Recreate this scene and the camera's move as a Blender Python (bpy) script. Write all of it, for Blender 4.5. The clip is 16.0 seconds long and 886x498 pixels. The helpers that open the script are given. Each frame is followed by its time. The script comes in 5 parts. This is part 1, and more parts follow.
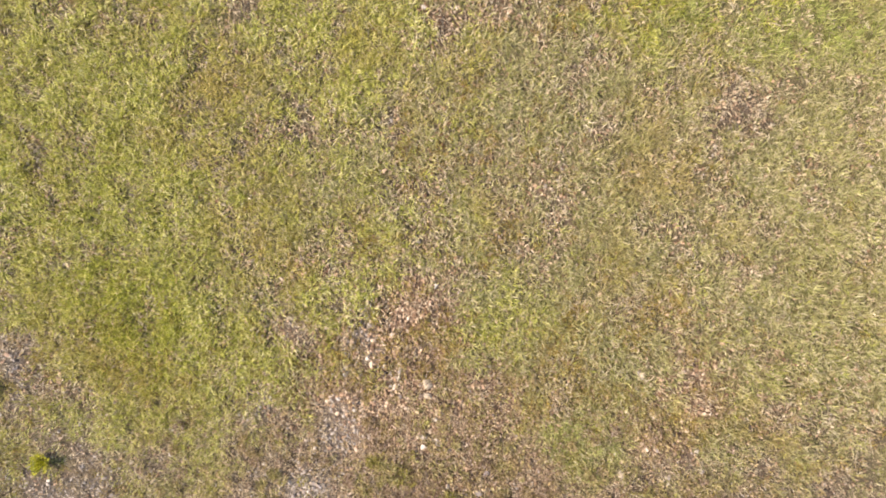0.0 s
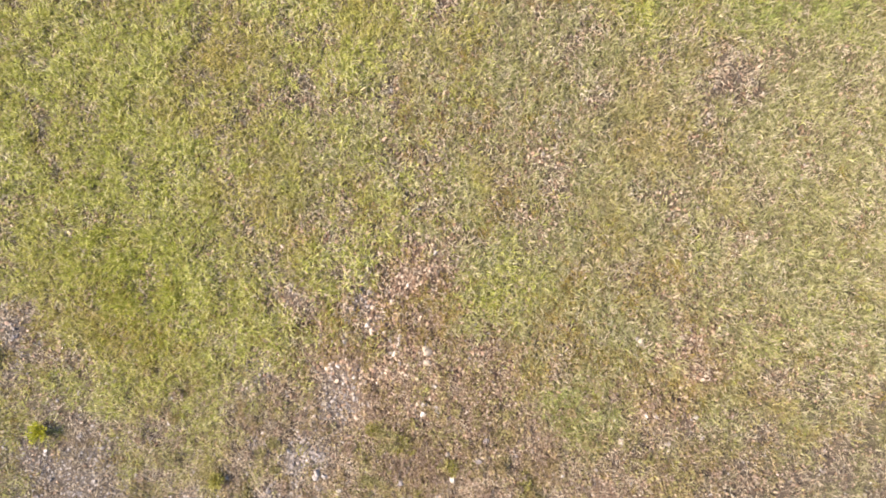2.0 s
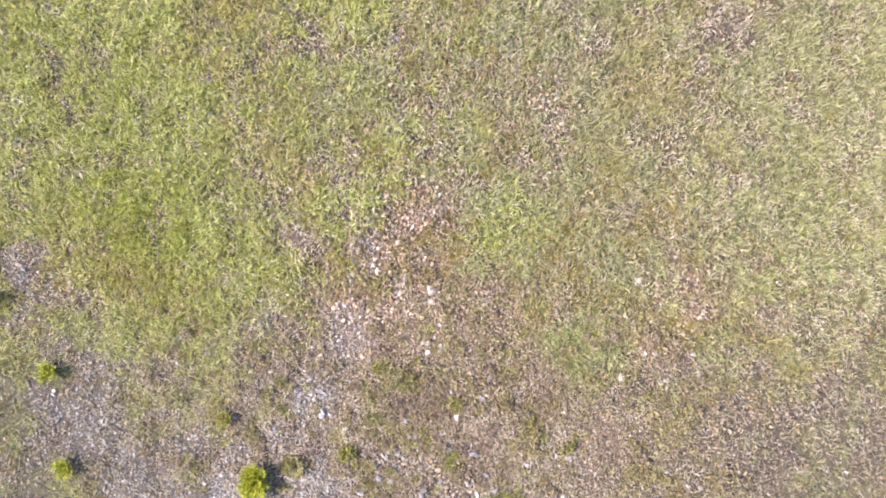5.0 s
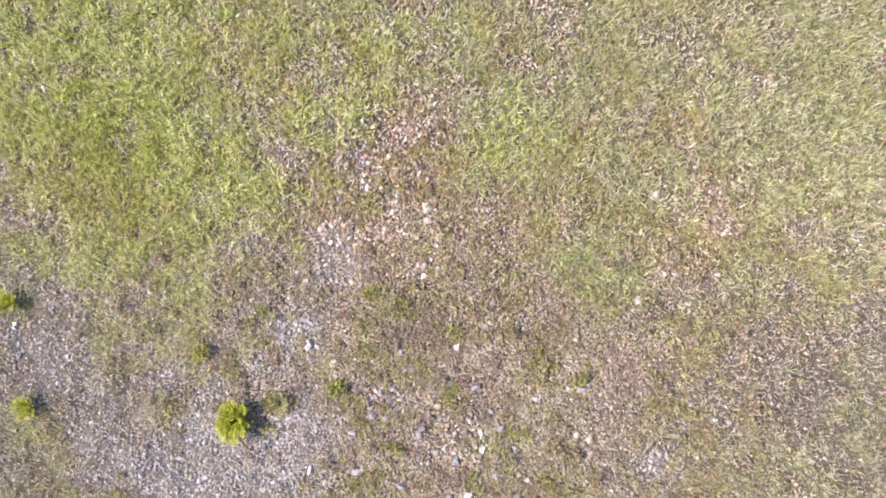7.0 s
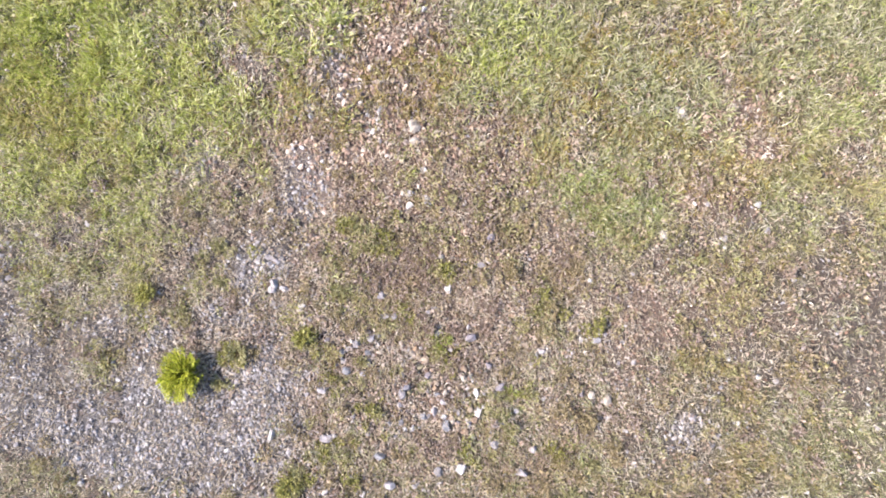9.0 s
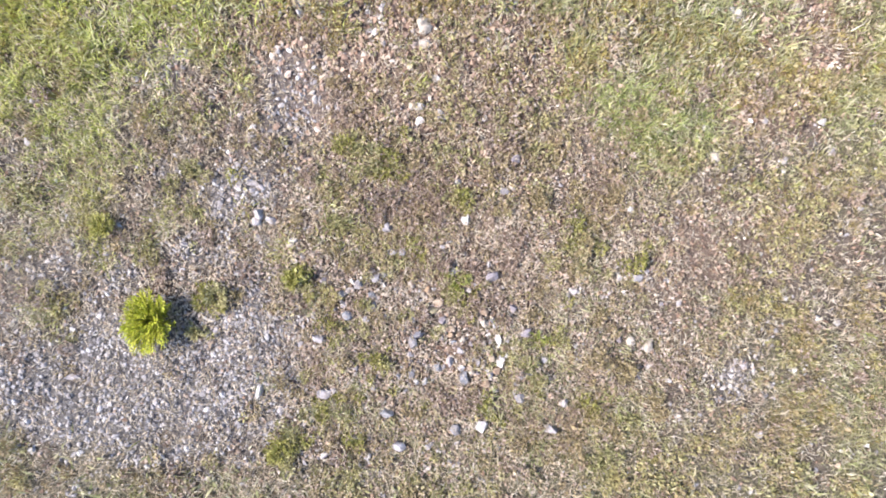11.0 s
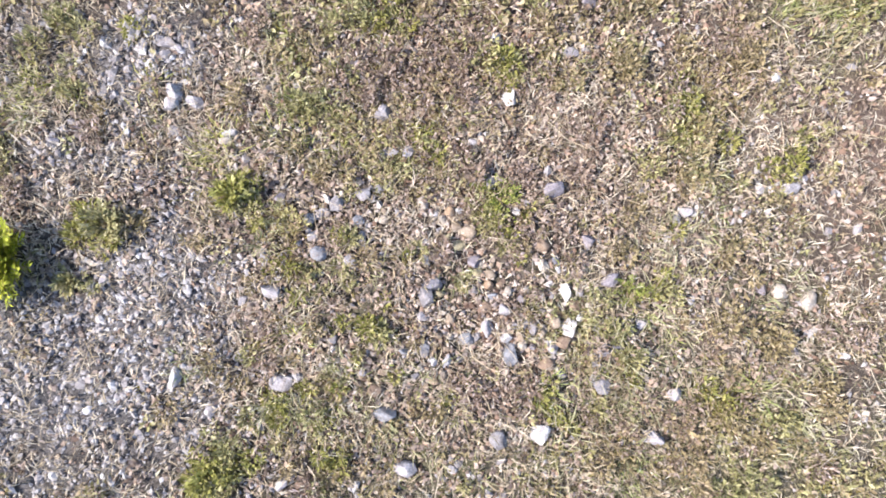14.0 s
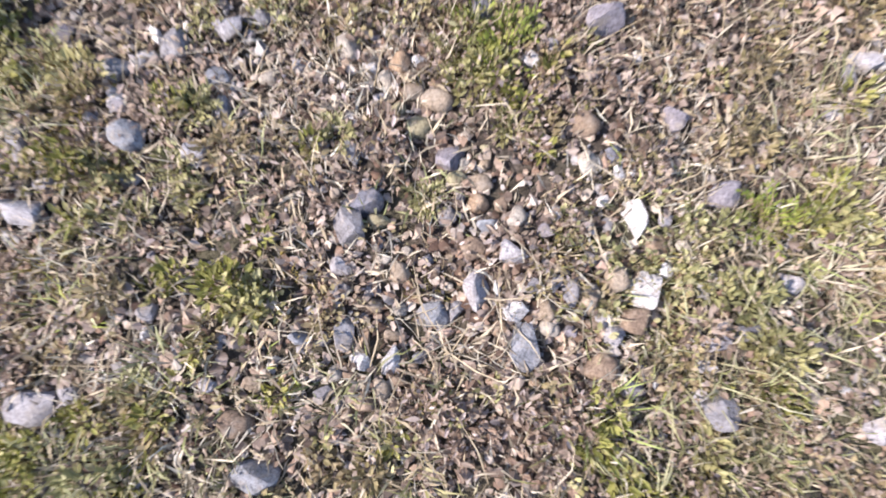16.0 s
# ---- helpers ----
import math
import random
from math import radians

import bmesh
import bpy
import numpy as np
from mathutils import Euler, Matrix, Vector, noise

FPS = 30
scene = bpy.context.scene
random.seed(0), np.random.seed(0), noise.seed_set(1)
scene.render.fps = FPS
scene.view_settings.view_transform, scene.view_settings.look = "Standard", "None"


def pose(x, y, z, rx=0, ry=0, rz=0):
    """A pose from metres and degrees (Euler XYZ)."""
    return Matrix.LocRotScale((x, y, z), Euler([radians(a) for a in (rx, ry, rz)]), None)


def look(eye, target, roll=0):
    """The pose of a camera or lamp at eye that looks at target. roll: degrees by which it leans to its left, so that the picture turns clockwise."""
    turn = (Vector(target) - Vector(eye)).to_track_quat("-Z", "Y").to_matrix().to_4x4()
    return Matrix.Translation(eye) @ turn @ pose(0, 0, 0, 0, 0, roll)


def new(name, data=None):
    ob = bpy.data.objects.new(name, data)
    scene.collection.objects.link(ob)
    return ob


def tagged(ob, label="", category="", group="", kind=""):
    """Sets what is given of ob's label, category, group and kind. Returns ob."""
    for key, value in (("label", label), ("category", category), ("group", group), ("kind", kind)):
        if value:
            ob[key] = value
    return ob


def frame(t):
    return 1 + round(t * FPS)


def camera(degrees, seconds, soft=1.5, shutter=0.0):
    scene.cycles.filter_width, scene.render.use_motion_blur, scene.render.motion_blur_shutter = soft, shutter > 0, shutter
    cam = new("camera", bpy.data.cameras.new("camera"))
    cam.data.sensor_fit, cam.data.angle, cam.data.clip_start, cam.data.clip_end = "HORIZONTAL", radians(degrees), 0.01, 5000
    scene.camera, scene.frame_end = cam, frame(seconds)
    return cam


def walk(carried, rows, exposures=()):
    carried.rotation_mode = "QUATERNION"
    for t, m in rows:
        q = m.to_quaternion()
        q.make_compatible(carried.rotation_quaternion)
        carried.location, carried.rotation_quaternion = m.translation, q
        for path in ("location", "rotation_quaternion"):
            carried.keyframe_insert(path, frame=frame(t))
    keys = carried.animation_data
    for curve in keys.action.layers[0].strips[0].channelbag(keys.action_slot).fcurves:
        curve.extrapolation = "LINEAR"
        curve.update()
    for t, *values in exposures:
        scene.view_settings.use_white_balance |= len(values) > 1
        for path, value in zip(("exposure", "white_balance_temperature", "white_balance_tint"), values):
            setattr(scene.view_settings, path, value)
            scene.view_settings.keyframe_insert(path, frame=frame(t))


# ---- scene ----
cam = camera(79.07, 16.0, soft=1.8, shutter=0.3)
PATH = [
    (0, pose(0.0171, 2.4650, 3.4006, -2.310, 0.748, 2.346)),
    (0.5, pose(0.0679, 2.3765, 3.4270, -1.743, 1.044, 2.308)),
    (1, pose(0.0935, 2.2944, 3.4417, -1.342, 1.151, 2.271)),
    (1.5, pose(0.0710, 2.2117, 3.4408, -0.812, 0.949, 2.230)),
    (2, pose(0.0210, 2.1428, 3.4430, -0.441, 0.508, 2.213)),
    (2.5, pose(-0.0326, 2.0407, 3.4665, 0.184, 0.083, 2.196)),
    (3, pose(-0.0719, 1.9365, 3.5104, 0.768, -0.268, 2.189)),
    (3.5, pose(-0.0833, 1.8668, 3.5593, 0.771, -0.496, 2.186)),
    (4, pose(-0.0845, 1.7727, 3.5933, 1.090, -0.646, 2.107)),
    (4.2, pose(-0.0542, 1.7525, 3.6005, 1.391, -0.250, 2.179)),
    (6.3, pose(-0.0240, 1.3282, 3.4011, 0.002, -0.434, 1.738)),
    (6.5, pose(-0.0051, 1.2391, 3.3956, 1.403, -0.208, 1.352)),
    (7, pose(0.0255, 1.1188, 3.2056, 1.757, 0.183, 1.324)),
    (7.5, pose(0.0120, 1.0033, 3.0079, 2.125, 0.017, 1.473)),
    (8, pose(0.0266, 0.8664, 2.8450, 3.065, -0.004, 1.573)),
    (8.5, pose(0.0703, 0.7445, 2.7288, 3.780, 0.361, 1.556)),
    (9, pose(0.1166, 0.6435, 2.6916, 4.160, 0.708, 1.575)),
    (9.2, pose(0.1402, 0.5995, 2.6889, 4.383, 0.957, 1.573)),
    (11.3, pose(-0.0773, 0.4417, 2.1480, 0.744, -1.801, 1.211)),
    (11.5, pose(-0.0946, 0.4108, 2.0499, 0.915, -1.873, 1.096)),
    (12, pose(-0.1359, 0.3371, 1.8362, 1.562, -2.078, 0.897)),
    (12.5, pose(-0.1662, 0.2568, 1.6703, 2.782, -2.180, 0.720)),
    (13, pose(-0.1148, 0.1578, 1.5437, 4.326, -1.358, 0.654)),
    (13.5, pose(-0.1067, 0.1554, 1.4642, 3.531, -1.535, 0.665)),
    (14, pose(-0.0934, 0.1855, 1.3997, 2.212, -1.355, 0.691)),
    (14.5, pose(-0.0887, 0.2145, 1.2889, 1.620, -1.867, 0.739)),
    (15, pose(-0.0418, 0.1594, 1.1258, 3.673, -0.761, 0.688)),
    (15.5, pose(0.0539, 0.0426, 0.9187, 7.479, 1.926, 0.934)),
    (16, pose(-0.0000, -0.0000, 0.6716, 7.460, -1.302, 0.497)),
]
EXPOSURES = [(0.0, 1.38, 7800, 13), (3.5, 1.64, 6500, 15.5), (7.0, 1.66, 6030, 16), (12.5, 1.67, 5790, 12), (15.5, 1.54, 5780, 13.5), (16.0, 1.42, 5790, 14.5)]
walk(cam, PATH, EXPOSURES)

# ---- world and sun ----
SUN_UP, SUN_FROM = radians(41), radians(187)        # height, and bearing that the light comes from
world = bpy.data.worlds.new("clear_sky")
scene.world = world
world.use_nodes = True
wn = world.node_tree
sky = wn.nodes.new("ShaderNodeTexSky")
sky.sky_type, sky.sun_disc = "NISHITA", False
sky.sun_elevation, sky.sun_rotation = SUN_UP, radians(90) - SUN_FROM
wn.links.new(sky.outputs[0], wn.nodes["Background"].inputs[0])
wn.nodes["Background"].inputs[1].default_value = 0.128
sun = new("sun", bpy.data.lights.new("sun", "SUN"))
sun.data.energy, sun.data.angle, sun.data.color = 4.45, radians(0.55), (1.0, 0.94, 0.85)
away = Vector((math.cos(SUN_UP) * math.cos(SUN_FROM), math.cos(SUN_UP) * math.sin(SUN_FROM), math.sin(SUN_UP)))
sun.matrix_world = look(away * 30, (0, 0, 0))


# ---- materials ----
def nodes_of(name, rough=0.8):
    mat = bpy.data.materials.new(name)
    mat.use_nodes = True
    nt = mat.node_tree
    shader = nt.nodes["Principled BSDF"]
    shader.inputs["Roughness"].default_value = rough
    shader.inputs["Specular IOR Level"].default_value = 0.25
    return mat, nt, shader


def ramp(nt, source, stops):
    r = nt.nodes.new("ShaderNodeValToRGB")
    while len(r.color_ramp.elements) < len(stops):
        r.color_ramp.elements.new(0.5)
    for el, (at, col) in zip(r.color_ramp.elements, stops):
        el.position, el.color = at, (*col, 1)
    nt.links.new(source, r.inputs[0])
    return r.outputs[0]


def noise_of(nt, scale, detail=4, rough=0.6, at=None):
    n = nt.nodes.new("ShaderNodeTexNoise")
    n.inputs["Scale"].default_value, n.inputs["Detail"].default_value, n.inputs["Roughness"].default_value = scale, detail, rough
    if at is None:
        at = nt.nodes.new("ShaderNodeTexCoord").outputs["Object"]
    nt.links.new(at, n.inputs["Vector"])
    return n.outputs[0]


def mixed(nt, how, fac, a, b):
    m = nt.nodes.new("ShaderNodeMix")
    m.data_type, m.blend_type = "RGBA", how
    for socket, value in ((m.inputs[0], fac), (m.inputs[6], a), (m.inputs[7], b)):
        if isinstance(value, (int, float)):
            socket.default_value = value
        elif isinstance(value, tuple):
            socket.default_value = (*value, 1)
        else:
            nt.links.new(value, socket)
    return m.outputs[2]


def bumped(nt, shader, height, strength, distance):
    b = nt.nodes.new("ShaderNodeBump")
    b.inputs["Strength"].default_value, b.inputs["Distance"].default_value = strength, distance
    nt.links.new(height, b.inputs["Height"])
    nt.links.new(b.outputs[0], shader.inputs["Normal"])


def blade_material(name, stops, patch, patch_amount, thin=0.35, rough=0.6, ochre=0.0):
    """Colour varies from blade to blade and, slowly, from patch to patch; light comes through the thin blades."""
    mat, nt, shader = nodes_of(name, rough)
    geo = nt.nodes.new("ShaderNodeNewGeometry")
    own = ramp(nt, geo.outputs["Random Per Island"], stops)
    where = ramp(nt, noise_of(nt, 2.3, 3), [(0.4, (0, 0, 0)), (0.62, (1, 1, 1))])
    amount = nt.nodes.new("ShaderNodeMath")
    amount.operation = "MULTIPLY"
    amount.inputs[1].default_value = patch_amount
    nt.links.new(where, amount.inputs[0])
    col = mixed(nt, "MIX", amount.outputs[0], own, patch)
    if ochre:
        col = mixed(nt, "MIX", ramp(nt, noise_of(nt, 1.1, 4, 0.65), [(0.50, (0, 0, 0)), (0.66, (ochre, ochre, ochre))]), col, (0.40, 0.27, 0.10))
    col = mixed(nt, "MULTIPLY", 0.85, col, ramp(nt, noise_of(nt, 26, 3, 0.7), [(0.34, (0.42, 0.40, 0.36)), (0.52, (0.9, 0.88, 0.84)), (0.66, (1.0, 1.0, 1.0))]))
    nt.links.new(col, shader.inputs["Base Color"])
    back = nt.nodes.new("ShaderNodeBsdfTranslucent")
    nt.links.new(col, back.inputs["Color"])
    mix = nt.nodes.new("ShaderNodeMixShader")
    mix.inputs[0].default_value = thin
    nt.links.new(shader.outputs[0], mix.inputs[1])
    nt.links.new(back.outputs[0], mix.inputs[2])
    nt.links.new(mix.outputs[0], nt.nodes["Material Output"].inputs["Surface"])
    return mat


def stone_material(name, light, dark, vein=(0.6, 0.58, 0.55)):
    mat, nt, shader = nodes_of(name, 0.78)
    info = nt.nodes.new("ShaderNodeObjectInfo")
    shift = nt.nodes.new("ShaderNodeVectorMath")
    shift.operation = "ADD"
    nt.links.new(nt.nodes.new("ShaderNodeTexCoord").outputs["Object"], shift.inputs[0])
    nt.links.new(info.outputs["Location"], shift.inputs[1])
    at = shift.outputs[0]
    col = mixed(nt, "MIX", ramp(nt, noise_of(nt, 55, 6, 0.65, at), [(0.36, (0, 0, 0)), (0.66, (1, 1, 1))]), dark, light)
    col = mixed(nt, "MIX", ramp(nt, noise_of(nt, 24, 3, 0.5, at), [(0.62, (0, 0, 0)), (0.7, (0.5, 0.5, 0.5))]), col, vein)
    col = mixed(nt, "MULTIPLY", 0.9, col, ramp(nt, noise_of(nt, 300, 5, 0.7, at), [(0.34, (0.40, 0.37, 0.35)), (0.56, (1, 1, 1))]))
    col = mixed(nt, "MIX", ramp(nt, noise_of(nt, 42, 4, 0.6, at), [(0.52, (0, 0, 0)), (0.68, (0.7, 0.7, 0.7))]), col, (0.26, 0.205, 0.155))
    col = mixed(nt, "MULTIPLY", 0.6, col, ramp(nt, info.outputs["Random"], [(0, (0.72, 0.7, 0.7)), (1, (1, 1, 1))]))
    nt.links.new(col, shader.inputs["Base Color"])
    bumped(nt, shader, noise_of(nt, 190, 6, 0.65, at), 0.55, 0.004)
    return mat


def soil_material():
    mat, nt, shader = nodes_of("dry_soil", 0.95)
    att = nt.nodes.new("ShaderNodeAttribute")
    att.attribute_name = "cover"
    split = nt.nodes.new("ShaderNodeSeparateColor")
    nt.links.new(att.outputs["Color"], split.inputs[0])
    earth = ramp(nt, noise_of(nt, 38, 8, 0.7), [(0.3, (0.033, 0.024, 0.018)), (0.5, (0.086, 0.064, 0.047)), (0.72, (0.187, 0.143, 0.110))])
    dust = ramp(nt, noise_of(nt, 70, 8, 0.75), [(0.3, (0.048, 0.040, 0.035)), (0.52, (0.120, 0.103, 0.093)), (0.7, (0.25, 0.222, 0.204))])
    col = mixed(nt, "MIX", split.outputs[0], earth, dust)
    red = ramp(nt, noise_of(nt, 50, 6, 0.7), [(0.3, (0.072, 0.046, 0.033)), (0.7, (0.275, 0.182, 0.132))])
    col = mixed(nt, "MIX", split.outputs[2], col, red)
    green = ramp(nt, noise_of(nt, 90, 6, 0.7), [(0.3, (0.066, 0.063, 0.026)), (0.5, (0.143, 0.132, 0.061)), (0.7, (0.242, 0.215, 0.110))])
    col = mixed(nt, "MIX", split.outputs[1], col, green)
    vor = nt.nodes.new("ShaderNodeTexVoronoi")
    vor.inputs["Scale"].default_value = 130
    nt.links.new(nt.nodes.new("ShaderNodeTexCoord").outputs["Object"], vor.inputs["Vector"])
    col = mixed(nt, "MULTIPLY", 0.45, col, ramp(nt, vor.outputs["Distance"], [(0.1, (1, 1, 1)), (0.7, (0.440, 0.418, 0.396))]))
    nt.links.new(col, shader.inputs["Base Color"])
    bumped(nt, shader, noise_of(nt, 120, 8, 0.75), 0.9, 0.012)
    return mat


def gravel_material(name, stops):
    mat, nt, shader = nodes_of(name, 0.85)
    geo = nt.nodes.new("ShaderNodeNewGeometry")
    col = ramp(nt, geo.outputs["Random Per Island"], stops)
    col = mixed(nt, "MULTIPLY", 0.6, col, ramp(nt, noise_of(nt, 260, 4), [(0.3, (0.55, 0.53, 0.52)), (0.65, (1, 1, 1))]))
    nt.links.new(col, shader.inputs["Base Color"])
    bumped(nt, shader, noise_of(nt, 320, 4, 0.6), 0.5, 0.003)
    return mat


SOIL = soil_material()
GREY_GRAVEL = gravel_material("grey_gravel", [(0.0, (0.141, 0.121, 0.112)), (0.25, (0.245, 0.211, 0.197)), (0.5, (0.311, 0.274, 0.255)), (0.62, (0.311, 0.264, 0.232)),
                                              (0.76, (0.339, 0.301, 0.278)), (0.9, (0.378, 0.341, 0.318)), (1.0, (0.452, 0.415, 0.390))])
WARM_GRAVEL = gravel_material("warm_gravel", [(0.0, (0.130, 0.082, 0.059)), (0.25, (0.270, 0.173, 0.121)), (0.5, (0.389, 0.262, 0.194)), (0.7, (0.464, 0.347, 0.268)),
                                              (0.88, (0.496, 0.404, 0.331)), (1.0, (0.604, 0.524, 0.462))])
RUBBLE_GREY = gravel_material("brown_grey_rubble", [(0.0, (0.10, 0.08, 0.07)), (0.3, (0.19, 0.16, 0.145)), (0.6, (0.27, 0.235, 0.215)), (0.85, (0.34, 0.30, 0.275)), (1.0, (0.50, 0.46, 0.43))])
CROWD = gravel_material("crowded_stone", [(0.0, (0.19, 0.165, 0.158)), (0.3, (0.25, 0.22, 0.21)), (0.5, (0.29, 0.245, 0.24)), (0.7, (0.35, 0.31, 0.29)), (0.85, (0.40, 0.34, 0.275)), (1.0, (0.56, 0.51, 0.47))])
TURF = blade_material("turf_blade", [(0, (0.162, 0.164, 0.064)), (0.3, (0.294, 0.291, 0.124)), (0.6, (0.399, 0.376, 0.198)), (0.8, (0.475, 0.428, 0.267)), (1, (0.580, 0.517, 0.386))],
                      (0.332, 0.315, 0.129), 0.4, 0.4, 0.6, 0.35)
# fresher green, set a little brighter to stand in for lens flare
FRESH = blade_material("fresh_turf_blade", [(0, (0.188, 0.211, 0.043)), (0.3, (0.385, 0.407, 0.091)), (0.6, (0.517, 0.519, 0.158)), (0.8, (0.621, 0.578, 0.268)), (1, (0.724, 0.686, 0.440))],
                       (0.376, 0.382, 0.076), 0.4, 0.42, 0.6, 0.5)
FRESH_LUSH = blade_material("fresh_lush_blade", [(0, (0.187, 0.232, 0.031)), (0.4, (0.374, 0.413, 0.065)), (0.75, (0.540, 0.540, 0.122)), (1, (0.716, 0.650, 0.252))], (0.386, 0.424, 0.065), 0.4, 0.42)
LUSH_MAT = blade_material("lush_blade", [(0, (0.154, 0.201, 0.054)), (0.4, (0.299, 0.339, 0.097)), (0.75, (0.464, 0.477, 0.171)), (1, (0.639, 0.603, 0.296))], (0.330, 0.370, 0.102), 0.4, 0.42)
STRAW = blade_material("straw_blade", [(0, (0.139, 0.096, 0.062)), (0.25, (0.335, 0.251, 0.173)), (0.5, (0.503, 0.410, 0.299)), (0.8, (0.586, 0.511, 0.393)), (1, (0.689, 0.620, 0.506))],
                       (0.391, 0.319, 0.233), 0.5, 0.3)
PALE_STRAW = blade_material("pale_straw", [(0, (0.294, 0.217, 0.128)), (0.5, (0.485, 0.378, 0.248)), (1, (0.641, 0.539, 0.407))], (0.433, 0.338, 0.211), 0.4, 0.3)
LITTER = blade_material("litter_flake", [(0, (0.089, 0.049, 0.033)), (0.3, (0.231, 0.137, 0.089)), (0.55, (0.397, 0.266, 0.188)), (0.8, (0.481, 0.355, 0.261)), (1, (0.597, 0.492, 0.397))],
                        (0.303, 0.207, 0.146), 0.4, 0.25)
THIN = blade_material("thin_grass_blade", [(0, (0.13, 0.12, 0.055)), (0.35, (0.25, 0.235, 0.115)), (0.7, (0.40, 0.36, 0.21)), (1, (0.58, 0.52, 0.37))], (0.33, 0.29, 0.16), 0.4, 0.4)
PALE_SCRAP = blade_material("pale_scrap", [(0, (0.096, 0.063, 0.047)), (0.3, (0.208, 0.147, 0.114)), (0.6, (0.336, 0.250, 0.200)), (0.85, (0.432, 0.339, 0.282)), (1, (0.528, 0.442, 0.380))], (0.264, 0.191, 0.145), 0.4, 0.25)
BUSH = blade_material("bush_leaf", [(0, (0.17, 0.20, 0.012)), (0.4, (0.34, 0.37, 0.02)), (0.75, (0.50, 0.49, 0.04)), (1, (0.62, 0.57, 0.09))], (0.44, 0.42, 0.03), 0.4, 0.35)
OLIVE = blade_material("olive_blade", [(0, (0.113, 0.092, 0.020)), (0.35, (0.239, 0.194, 0.045)), (0.7, (0.375, 0.306, 0.089)), (1, (0.522, 0.408, 0.178))], (0.340, 0.224, 0.059), 0.5, 0.35)
HERB = blade_material("herb_leaf", [(0, (0.109, 0.079, 0.041)), (0.35, (0.241, 0.191, 0.087)), (0.7, (0.384, 0.300, 0.156)), (1, (0.570, 0.444, 0.324))], (0.332, 0.236, 0.124), 0.5, 0.35)
DRY_HERB = blade_material("dry_herb_leaf", [(0, (0.115, 0.071, 0.052)), (0.35, (0.250, 0.172, 0.125)), (0.7, (0.394, 0.296, 0.222)), (1, (0.561, 0.447, 0.414))], (0.328, 0.231, 0.164), 0.5, 0.35)
PALE = blade_material("pale_blade", [(0, (0.24, 0.23, 0.10)), (0.5, (0.42, 0.39, 0.20)), (1, (0.62, 0.55, 0.36))], (0.46, 0.39, 0.23), 0.5, 0.4)
WEED = blade_material("weed_leaf", [(0, (0.138, 0.180, 0.030)), (0.5, (0.265, 0.300, 0.055)), (1, (0.437, 0.432, 0.110))], (0.322, 0.300, 0.050), 0.4, 0.4)
MOSS = blade_material("olive_leaf", [(0, (0.119, 0.110, 0.045)), (0.4, (0.244, 0.226, 0.090)), (0.75, (0.391, 0.353, 0.160)), (1, (0.566, 0.496, 0.295))], (0.403, 0.319, 0.128), 0.5, 0.35)
TUFT = blade_material("tuft_leaf", [(0, (0.108, 0.107, 0.024)), (0.35, (0.225, 0.215, 0.048)), (0.7, (0.369, 0.331, 0.095)), (1, (0.540, 0.456, 0.228))], (0.306, 0.249, 0.067), 0.4, 0.4)
SHRUB = blade_material("seedling_leaf", [(0, (0.17, 0.165, 0.035)), (0.4, (0.30, 0.285, 0.065)), (0.75, (0.43, 0.40, 0.11)), (1, (0.55, 0.50, 0.19))], (0.36, 0.31, 0.07), 0.4, 0.35)
STEM = blade_material("woody_stem", [(0, (0.14, 0.10, 0.06)), (1, (0.28, 0.20, 0.12))], (0.2, 0.14, 0.09), 0.3, 0.0)
TONES = {
    "W": (stone_material("white_stone", (0.56, 0.515, 0.48), (0.41, 0.36, 0.325), (0.47, 0.40, 0.33)), "white angular stone half sunk in dry grass"),
    "L": (stone_material("pale_stone", (0.387, 0.344, 0.331), (0.249, 0.215, 0.206), (0.447, 0.404, 0.378)), "pale grey stone lying among dry grass"),
    "G": (stone_material("grey_stone", (0.275, 0.245, 0.237), (0.155, 0.135, 0.131), (0.361, 0.331, 0.318)), "grey stone lying in dry soil and straw"),
    "B": (stone_material("bluish_stone", (0.30, 0.285, 0.285), (0.155, 0.148, 0.152), (0.42, 0.405, 0.40)), "bluish grey broken stone in dry soil"),
    "D": (stone_material("dark_stone", (0.20, 0.185, 0.20), (0.10, 0.092, 0.102), (0.28, 0.265, 0.275)), "dark slate grey stone among straw"),
    "P": (stone_material("mauve_stone", (0.31, 0.262, 0.262), (0.175, 0.145, 0.148), (0.38, 0.335, 0.335)), "mauve grey weathered stone among straw"),
    "C": (stone_material("cream_stone", (0.44, 0.374, 0.299), (0.308, 0.246, 0.185), (0.563, 0.51, 0.422)), "cream coloured pebble resting on dry soil"),
    "T": (stone_material("tan_stone", (0.334, 0.251, 0.176), (0.211, 0.15, 0.097), (0.44, 0.361, 0.273)), "rounded tan pebble resting on dry soil"),
    "O": (stone_material("ochre_stone", (0.352, 0.233, 0.141), (0.229, 0.145, 0.084), (0.458, 0.352, 0.238)), "rounded ochre orange pebble on dry soil"),
    "Y": (stone_material("olive_stone", (0.352, 0.29, 0.167), (0.22, 0.176, 0.097), (0.405, 0.352, 0.246)), "olive brown pebble on dry soil"),
    "N": (stone_material("brown_stone", (0.29, 0.20, 0.13), (0.16, 0.105, 0.07), (0.36, 0.27, 0.19)), "dark brown pebble sunk among straw"),
}

